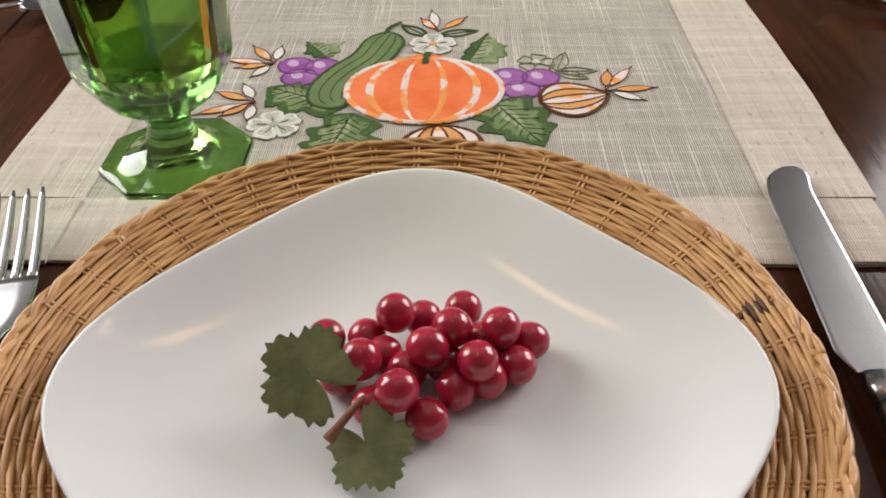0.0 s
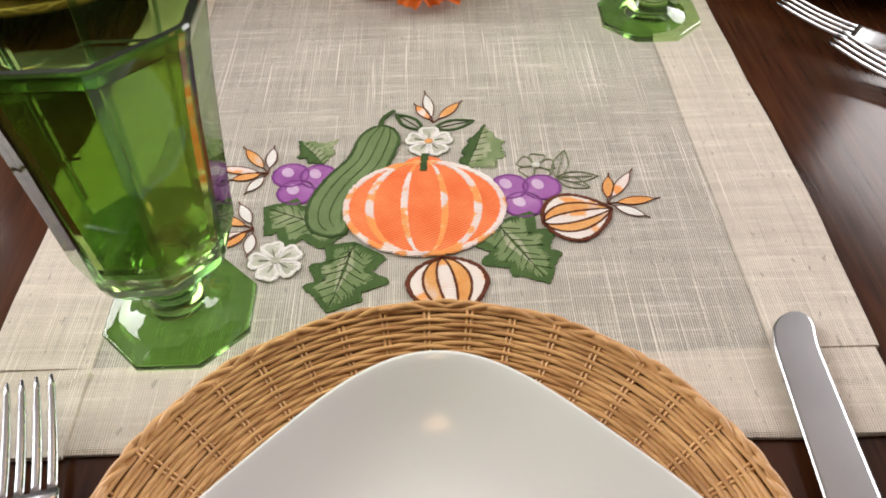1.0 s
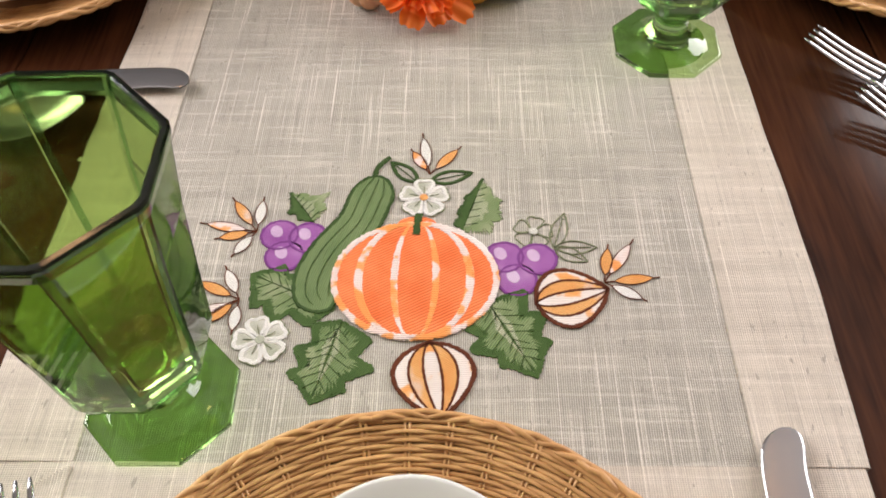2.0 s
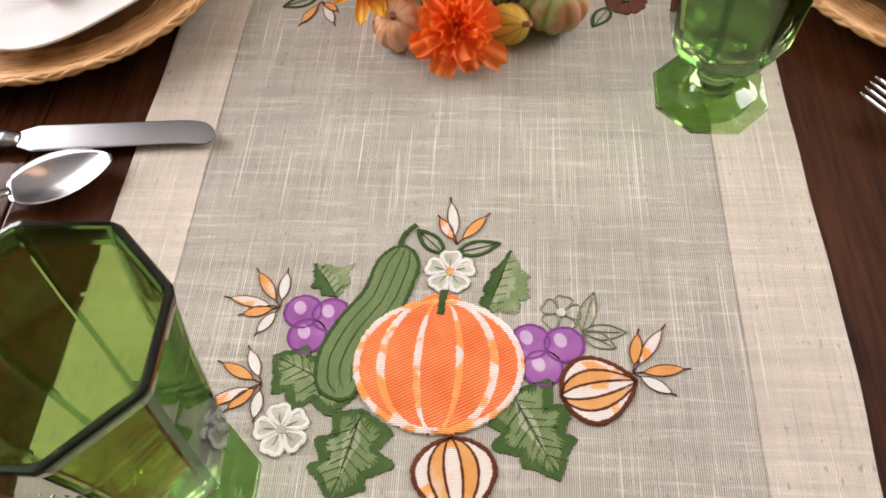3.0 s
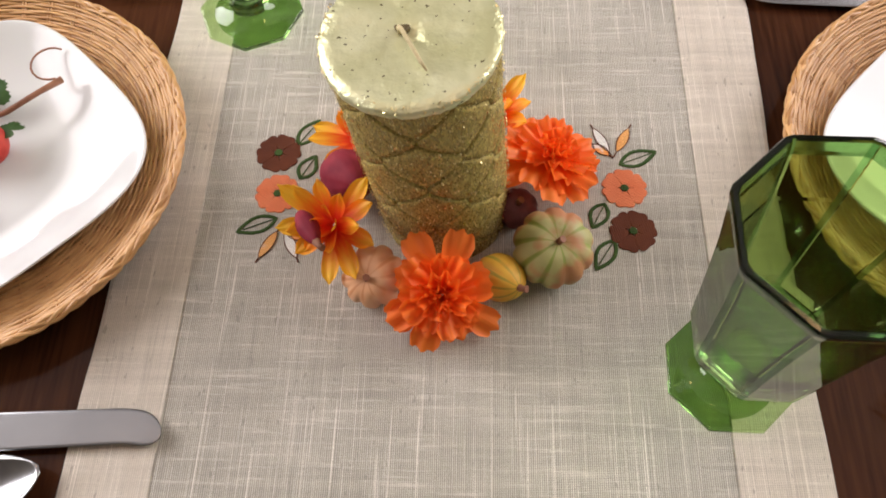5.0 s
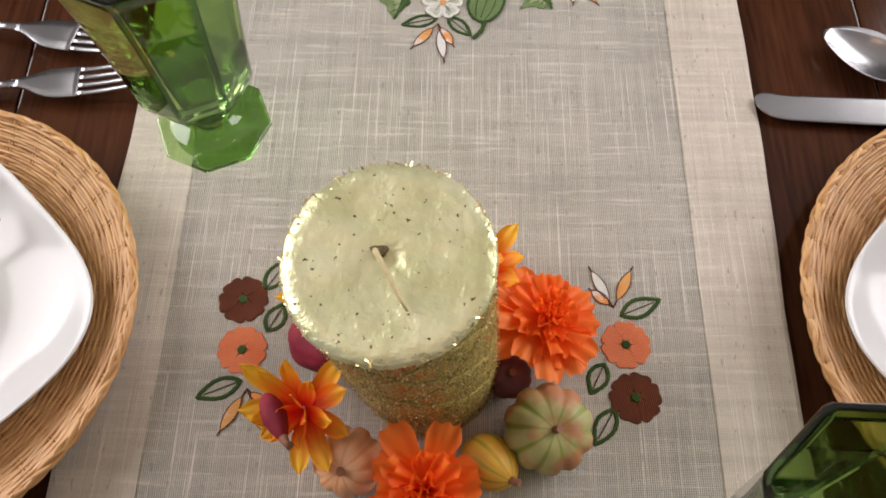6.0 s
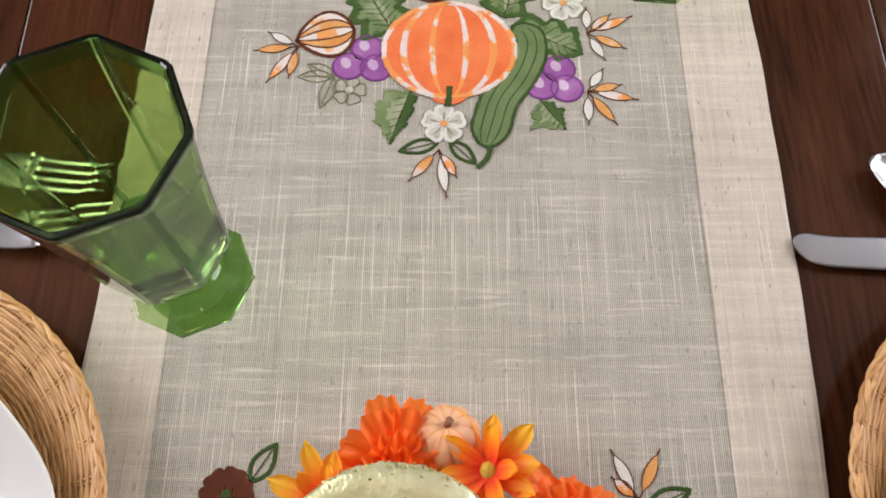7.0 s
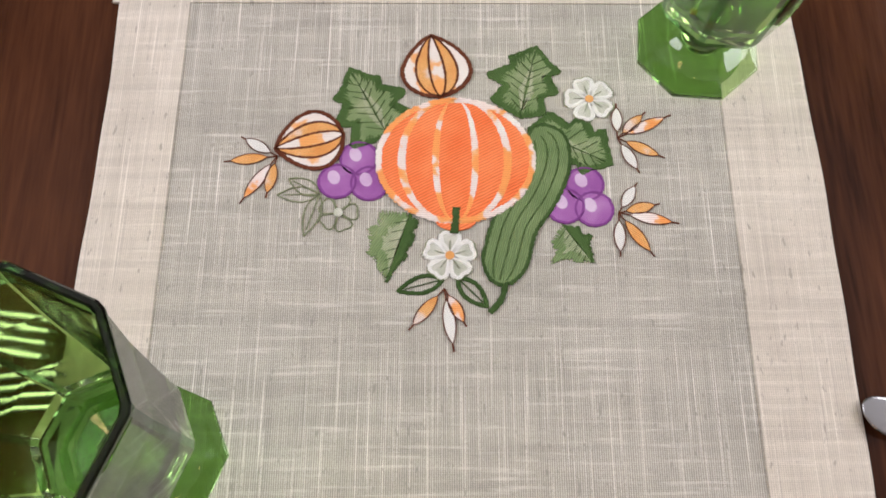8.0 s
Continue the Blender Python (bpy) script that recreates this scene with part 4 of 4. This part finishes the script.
def knife(at):
    k = thing("table_knife", "polished stainless steel table knife with a rounded blade", "knife", at, group="knives")
    rows = []
    for i in range(25):
        s = 1 - (1 - i / 24) ** 2
        y = -0.125 + 0.125 * s
        w = (0.0094 + 0.0018 * (1 - s)) * math.sqrt(max(0.03, 1 - (max(0, s - 0.91) / 0.092) ** 2)) - 0.0045 * max(0, 1 - s / 0.08)
        rows.append((y, w, 0.0048 * max(0, (s - 0.8) / 0.2) ** 2, 0.0048, 0.0014 if i < 24 else 0.0008, 0))
    part("blade", slab_bm(rows, 16), STEEL, k, smooth=False)
    part("bolster", slab_bm([(-0.139, 0.0062, 0, 0.0052, 0.0080, 0), (-0.133, 0.0072, 0, 0.0052, 0.0085, 0), (-0.128, 0.0060, 0, 0.0050, 0.0070, 0), (-0.1245, 0.0055, 0, 0.0048, 0.0035, 0)]), STEEL, k)
    part("handle", slab_bm([(-0.222, 0.0075, 0, 0.0046, 0.0075, 0), (-0.218, 0.0095, 0, 0.0048, 0.0090, 0), (-0.18, 0.0085, 0, 0.0050, 0.0090, 0), (-0.139, 0.0060, 0, 0.0052, 0.0078, 0)]), STEEL, k)
    return k


def spoon(at):
    s = thing("spoon", "polished stainless steel spoon with an oval bowl", "spoon", at, group="spoons")
    part("handle", slab_bm(handle_rows(-0.185, -0.062, 0.002)), STEEL, s)
    rows = []
    for i in range(21):
        q = i / 20
        w = 0.0035 * (1 - q) + 0.0185 * math.sin(math.pi * min(1, 0.02 + q * 0.98)) ** 0.55 * (1 - 0.12 * q)
        if i == 20:
            w = 0.002
        rows.append((-0.063 + 0.063 * q, w, 0, 0.0095 + 0.0015 * q, 0.0016, 0.0075 * math.sin(math.pi * q) ** 0.8))
    part("bowl", slab_bm(rows), STEEL, s)
    return s


fork_one = fork(pose(-0.177, -0.419, T + 0.0005, 0, 0, 13))
for x, y, z, a in ((-0.180, 0.180, T + 0.0005, -86), (-0.190, 0.204, T + 0.0005, -100), (0.242, -0.125, T + 0.0005, 48), (0.259, -0.176, T + 0.0005, 43)):
    copy_thing(fork_one, pose(x, y, z, 0, 0, a))
knife_one = knife(pose(0.1555, -0.392, T + 0.0024, 0, -2.5, -2.8))
copy_thing(knife_one, pose(-0.153, -0.149, T + 0.002, 0, 0, -87))
copy_thing(knife_one, pose(0.205, 0.161, T + 0.0005, 0, 0, 87))
spoon_one = spoon(pose(-0.211, -0.174, T + 0.0005, 0, 0, -66))
copy_thing(spoon_one, pose(0.257, 0.217, T + 0.0005, 0, 0, 58))


# ---- centrepiece: candle ----
def pillar_candle(at):
    c = thing("pillar_candle", "gold glittered pillar candle with quilted scallop grooves", "candle", at)
    n, m, h, r = 300, 170, 0.160, 0.0378
    cw, ch = 2 * math.pi * r / 6, 0.0225
    rows = []
    for j in range(m + 1):
        z = h * j / m
        row = []
        for i in range(n):
            t = 2 * math.pi * i / n
            u = t * r
            best = []
            for b in range(int(z / ch) - 1, int(z / ch) + 3):
                o = 0.5 * cw * (b % 2)
                k = round((u - o) / cw)
                best += [math.hypot(u - o - q * cw, z - b * ch) for q in (k - 1, k, k + 1)]
            best.sort()
            gap = best[1] - best[0]
            dip = 0.0025 * math.exp(-(gap / 0.0008) ** 2)
            puff = 0.0006 * min(1, gap / 0.007)
            rr = r + 0.0012 * z / h + puff - dip
            row.append((rr * math.cos(t), rr * math.sin(t), z))
        rows.append(row)
    part("pillar", rings_bm(rows, caps=(True, False)), GOLD, c)
    rng = random.Random(11)
    jag = [0.0007 * rng.random() + (0.0006 if rng.random() < 0.10 else 0) for _ in range(96)]
    rows = []
    for r2, z in ((0.0410, 0.1575), (0.0416, 0.1602), (0.0403, 0.1622), (0.034, 0.1618), (0.026, 0.1610), (0.016, 0.1606), (0.006, 0.1600), (0.0018, 0.1585)):
        rows.append([((r2 - (jag[i] if r2 > 0.035 else 0)) * math.cos(2 * math.pi * i / 96), (r2 - (jag[i] if r2 > 0.035 else 0)) * math.sin(2 * math.pi * i / 96), z + (0.0012 * noise.noise((r2 * 60 * math.cos(2 * math.pi * i / 96), r2 * 60 * math.sin(2 * math.pi * i / 96), 3)) if r2 < 0.0402 else 0)) for i in range(96)])
    flakes = bmesh.new()
    for _ in range(3000):
        a, z = rng.uniform(0, 2 * math.pi), rng.uniform(0.004, 0.154)
        m = pose(0, 0, z, 0, 0, math.degrees(a)) @ pose(r + 0.0018 + 0.0008 * z / h, 0, 0, rng.uniform(-12, 12), rng.uniform(-40, 40), rng.uniform(-40, 40))
        w, q = rng.uniform(0.00014, 0.00032), rng.uniform(0.0003, 0.0009)
        flakes.faces.new([flakes.verts.new(m @ Vector(p)) for p in ((0, -w, -q), (0, w, -q), (0, w, q), (0, -w, q))])
    for _ in range(300):
        a = rng.uniform(0, 2 * math.pi)
        m = pose(0, 0, 0, 0, 0, math.degrees(a)) @ pose(0.0411 - abs(rng.gauss(0, 0.0014)), 0, rng.uniform(0.1595, 0.1632), rng.uniform(-50, 50), rng.uniform(20, 120), rng.uniform(-60, 60))
        w, q = rng.uniform(0.00015, 0.0004), rng.uniform(0.0004, 0.0012)
        flakes.faces.new([flakes.verts.new(m @ Vector(p)) for p in ((0, -w, -q), (0, w, -q), (0, w, q), (0, -w, q))])
    part("glitter", flakes, FLAKE, c, "bright gold glitter flakes", smooth=False)
    part("top", rings_bm(rows, caps=(False, True)), FOIL, c, "pale gold foil top with dark specks")
    bm = bmesh.new()
    tube_into(bm, [(-0.0045, 0.0035, 0.159), (-0.0045, 0.003, 0.1638), (-0.003, 0.000, 0.1656), (0.001, -0.008, 0.1658), (0.005, -0.016, 0.1648), (0.008, -0.021, 0.1638)], [0.0013, 0.0012, 0.0011, 0.0010, 0.0009, 0.0005], 7)
    pit = [(-0.0035 + (0.0030 + 0.0009 * math.sin(3 * a)) * math.cos(a), 0.0040 + (0.0024 + 0.0007 * math.cos(2 * a)) * math.sin(a)) for a in (2 * math.pi * k / 18 for k in range(18))]
    part("wick_patch", rings_bm([[(x, y, 0.1590) for x, y in pit], [(x, y, 0.1622) for x, y in pit]], caps=(True, True)), mottled("dark_wax", (0.05, 0.035, 0.012), (0.16, 0.12, 0.04), 400, 0.6), c, "dark brown patch round the wick")
    part("wick", bm, WICK, c, "bent cotton wick")


pillar_candle(pose(-0.003, -0.011, R, 3.1, -4.5, 0))


# ---- centrepiece: flowers and gourds ----
def petal_bm(length, width, frill, cup, point):
    """A cloth petal: pointed ones are long with a blunt tip, the others fans with a scalloped, wavy end."""
    rows, n, m = [], 11, 10
    for j in range(m):
        s = j / (m - 1)
        if point:
            w = width * 0.5 * (0.22 + 0.78 * math.sin(math.pi * min(1, 0.08 + 0.60 * s)) ** 0.9) * math.sqrt(max(0.012, 1 - max(0, (s - 0.62) / 0.385) ** 2.4))
        else:
            w = width * 0.5 * (0.26 + 0.88 * s ** 0.7) * (1 - 0.10 * max(0, (s - 0.8) / 0.2) ** 2)
        row = []
        for i in range(n):
            q = 2 * i / (n - 1) - 1
            wave = frill * s * s * math.sin(q * 5.2 + 2 * s)
            reach = 1 - (0.05 * q * q if point else 0.16 * q ** 4) * s * s
            if not point:
                reach += 0.04 * math.cos(q * 8.0 + 0.4) * s ** 6
            row.append((w * q, length * s * reach, cup * length * (s ** 2) * 0.9 + (0.25 if point else 0.06) * w * q * q + wave))
        rows.append(row)
    return rings_bm(rows, closed=False)


def flower(name, label, at, layers, mat, heart=None):
    """layers: (petals, length, width, raise in degrees, frill, cup, pointed)."""
    f = thing(name, label, "artificial flower", at, group="centrepiece flowers")
    rng = random.Random(int(abs(at.translation.x) * 1e4) + 3)
    for n, length, width, lift, frill, cup, point in layers:
        shapes = [mesh_of("petal", petal_bm(length * k, width, frill, cup, point), mat) for k in ((0.80, 0.98, 1.14) if point else (0.82, 0.95, 1.08))]
        off = rng.uniform(0, 360)
        for k in range(n):
            ob = new("petal", shapes[rng.randrange(3)])
            ob.parent = f
            ob.matrix_basis = pose(0, 0, 0.0006 * rng.uniform(-1, 1) + 0.00005 * lift, 0, 0, off + 360 * (k + rng.uniform(-0.22, 0.22)) / n) @ pose(0, 0.001, 0, lift + rng.uniform(-9, 9), rng.uniform(-14, 14), 0)
    if heart:
        part("heart", lathe_bm([(0.0001, -0.002), (0.004, -0.001), (0.005, 0.002), (0.0035, 0.0045), (0.0001, 0.0052)], 16), heart, f)
    return f


ruffled = [(8, 0.0335, 0.0170, -2, 0.0016, 0.02, False), (9, 0.0285, 0.0160, 9, 0.0022, 0.03, False), (9, 0.0225, 0.0140, 22, 0.0026, 0.04, False), (9, 0.0165, 0.0115, 42, 0.0028, 0.03, False), (9, 0.0120, 0.0080, 62, 0.0024, 0.0, False), (4, 0.0100, 0.0065, 80, 0.0016, 0.0, False)]
pointed = [(9, 0.0335, 0.0112, 6, 0.0008, 0.10, True), (6, 0.0270, 0.0100, 32, 0.0008, 0.06, True)]
twofold = pointed + [(4, 0.0190, 0.0080, 60, 0.0006, 0.04, True)]
flower("marigold", "bright orange ruffled cloth marigold lying on the runner", pose(-0.004, -0.081, R + 0.024, 34, 0, 4), ruffled, MARIGOLD)
flower("marigold", "bright orange ruffled cloth marigold beside the candle", pose(0.060, 0.006, R + 0.026, 16, 14, 70), ruffled, MARIGOLD)
flower("marigold", "bright orange ruffled cloth marigold behind the candle", pose(-0.024, 0.038, R + 0.020, -24, -6, 200), ruffled, MARIGOLD)
HEART = mottled("flower_heart", (0.40, 0.25, 0.02), (0.62, 0.40, 0.05), 500, 0.8, 0.0008)
flower("daisy", "yellow and red pointed cloth daisy leaning on a gourd", pose(-0.064, -0.043, R + 0.034, 26, -20, 0), twofold, DAISY)
flower("daisy", "yellow and red pointed cloth daisy behind the candle", pose(0.025, 0.036, R + 0.026, -22, 12, 120), pointed, DAISY, HEART)
flower("daisy", "yellow cloth daisy half hidden behind a purple gourd", pose(-0.054, 0.020, R + 0.024, -12, -24, 40), pointed, DAISY, HEART)


def gourd(label, at, r, squash, ribs, depth, mat, neck=0.0):
    """A ribbed gourd lying or standing, with a stub of stalk."""
    g = thing("gourd", label, "gourd", at, group="small gourds")
    rows = []
    for j in range(25):
        a = math.pi * (0.015 + 0.97 * j / 24)
        row = []
        for i in range(80):
            t = 2 * math.pi * i / 80
            rib = 1 - depth * abs(math.cos(ribs * t / 2)) ** 6 * math.sin(a)
            rr = r * math.sin(a) * rib * (1 - neck * max(0, math.cos(a)))
            dip = 0.16 * r * math.exp(-(math.sin(a) / 0.35) ** 2) * (1 if math.cos(a) > 0 else -1) * (0 if neck else 1)
            row.append((rr * math.cos(t), rr * math.sin(t), r * squash * math.cos(a) - dip))
        rows.append(row)
    part("flesh", rings_bm(rows[::-1], caps=(True, True)), mat, g)
    bm = bmesh.new()
    z = r * squash - (0 if neck else 0.17 * r)
    tube_into(bm, [(0, 0, z - 0.002), (0.0004, 0, z + 0.002), (0.0015, 0.0004, z + 0.0045)], [0.0026, 0.0018, 0.0022], 7)
    part("stalk", bm, TWIG, g, "dry brown stalk stub")
    return g


gourd("pale green and yellow striped mini pumpkin with rusty blush", pose(0.059, -0.050, R + 0.0195, 14, 6, 0), 0.0235, 0.82, 10, 0.10, STRIPED_SKIN)
gourd("dusty peach mini pumpkin lying by the marigold", pose(-0.043, -0.066, R + 0.0155, 30, -14, 0), 0.0185, 0.85, 9, 0.13, PEACH_SKIN)
gourd("mustard yellow gourd with green streaks", pose(0.029, -0.066, R + 0.0135, 55, 20, 30), 0.0138, 1.25, 8, 0.05, YELLOW_SKIN, 0.1)
gourd("dusty peach mini pumpkin behind the candle", pose(0.004, 0.054, R + 0.0155, -20, 0, 0), 0.0180, 0.85, 9, 0.13, PEACH_SKIN)
gourd("dark red fig-shaped gourd leaning on the candle", pose(-0.060, -0.006, R + 0.026, 40, 30, 0), 0.0165, 1.5, 7, 0.04, FIG_SKIN, 0.35)
gourd("small dark red gourd among the daisy petals", pose(-0.077, -0.050, R + 0.043, 70, 24, 20), 0.0062, 2.4, 6, 0.03, FIG_SKIN, 0.3)
gourd("dusky purple round gourd beside the candle", pose(0.040, -0.020, R + 0.0125, 10, 0, 0), 0.0125, 0.95, 8, 0.05, DUSKY_SKIN)


# ---- fruit on the plates ----
def ball_bm(r, u=24, v=14, sag=0.0):
    rows = []
    for j in range(v + 1):
        a = math.pi * (0.004 + 0.992 * j / v)
        rows.append([(r * math.sin(a) * math.cos(2 * math.pi * i / u), r * math.sin(a) * math.sin(2 * math.pi * i / u), -r * math.cos(a) * (1 + sag)) for i in range(u)])
    return rings_bm(rows, caps=(True, True))


def lobed_leaf_bm(size, lobes=5, curl=0.2):
    n, rings_n = 60, 6
    rows = []
    for j in range(rings_n):
        s = (j + 0.02) / (rings_n - 1 + 0.02)
        row = []
        for i in range(n):
            t = 2 * math.pi * i / n
            lob = 0.72 + 0.22 * abs(math.cos(t * lobes / 2)) ** 0.8 + 0.07 * math.cos(t * 23)
            cut = 1 - 0.75 * math.exp(-((t - math.pi) / 0.28) ** 2)
            r = size * s * lob * cut
            row.append((r * math.cos(t), r * math.sin(t), curl * size * (s ** 2) * (0.35 * math.cos(2 * t + 1) - 0.4) + 0.03 * size * s * abs(math.sin(t * lobes / 2))))
        rows.append(row)
    bm = rings_bm(rows)
    bmesh.ops.solidify(bm, geom=bm.faces[:], thickness=0.0003)
    return bm


def grape_bunch():
    b = thing("grape_bunch", "bunch of glossy red artificial grapes with two vine leaves", "grapes", pose(0, 0, T))
    shape = None
    spots = GRAPES
    for k, (x, y, up) in enumerate(spots):
        at = pose(x / 1000, y / 1000, 0.0257 if up else 0.0160, 20 * (k % 5), 15 * (k % 7), 0)
        if shape is None:
            shape = part("grape", ball_bm(0.0067, sag=0.06), GRAPE, b, at=at).data
        else:
            ob = new("grape", shape)
            ob.parent, ob.matrix_basis = b, at
    bm = bmesh.new()
    tube_into(bm, [(-0.031, -0.553, 0.020), (-0.028, -0.549, 0.0215), (-0.0235, -0.541, 0.0215), (-0.017, -0.531, 0.0205), (-0.011, -0.524, 0.020), (0.006, -0.524, 0.018), (0.018, -0.526, 0.016)], [0.0020, 0.0014, 0.0012, 0.0010, 0.0009, 0.0008, 0.0006], 7)
    part("stalk", bm, TWIG, b)
    part("vine_leaf", lobed_leaf_bm(0.0168), VINE_LEAF, b, at=pose(-0.0375, -0.536, 0.0300, 34, 8, 0) @ pose(0, 0, 0, 0, 0, 150))
    part("vine_leaf", lobed_leaf_bm(0.0145), VINE_LEAF, b, at=pose(-0.0190, -0.554, 0.0180, 26, -8, 0) @ pose(0, 0, 0, 0, 0, 300))


GRAPES = [(-13, -505, 1), (-4, -498, 0), (10, -493, 0), (6, -512, 1), (22, -512, 1), (32, -509, 0), (-2, -521, 1), (14, -527, 1), (27, -520, 0), (7, -530, 0), (-11, -539, 1), (-2, -542, 0), (-19, -537, 0), (-23, -507, 0), (-37, -507, 0), (-23, -526, 1), (17, -526, 0), (-9, -522, 0), (-31, -524, 0), (3, -518, 0), (17, -509, 0), (-17, -515, 0)]
grape_bunch()


def berry_spray():
    b = thing("berry_spray", "spray of matte red artificial berries with green leaves", "berries", pose(-0.29, 0.01, T))
    shape = None
    for x, y, z, s in ((0.003, 0.010, 0.0245, 1.28), (-0.023, -0.002, 0.0215, 1.0), (-0.005, -0.034, 0.0190, 0.75), (-0.021, 0.050, 0.0215, 1.0), (-0.041, 0.020, 0.0215, 1.0)):
        at = pose(x, y, z) @ Matrix.Scale(s, 4)
        if shape is None:
            shape = part("berry", ball_bm(0.0112, sag=0.04), BERRY, b, at=at).data
        else:
            ob = new("berry", shape)
            ob.parent, ob.matrix_basis = b, at
    bm = bmesh.new()
    tube_into(bm, [(0.041, 0.059, 0.026), (0.030, 0.046, 0.029), (0.014, 0.031, 0.029), (0.002, 0.026, 0.027), (-0.015, 0.018, 0.024), (-0.03, 0.014, 0.022)], [0.0023, 0.0018, 0.0018, 0.0015, 0.0013, 0.0010], 7)
    part("twig", bm, TWIG, b)
    bm = bmesh.new()
    tube_into(bm, [(0.032 + 0.012 * math.cos(a), 0.070 + 0.013 * math.sin(a), 0.0275 + 0.002 * math.sin(k / 4)) for k, a in enumerate(radians(-62 - 19 * q) for q in range(13))], 0.0007, 6)
    part("tendril", bm, TWIG, b)
    part("leaf", lobed_leaf_bm(0.0135), FRESH_LEAF, b, at=pose(-0.002, 0.047, 0.027, 10, 0, 60))
    part("leaf", lobed_leaf_bm(0.0100), FRESH_LEAF, b, at=pose(0.0165, 0.020, 0.0255, 14, 12, 160))


berry_spray()
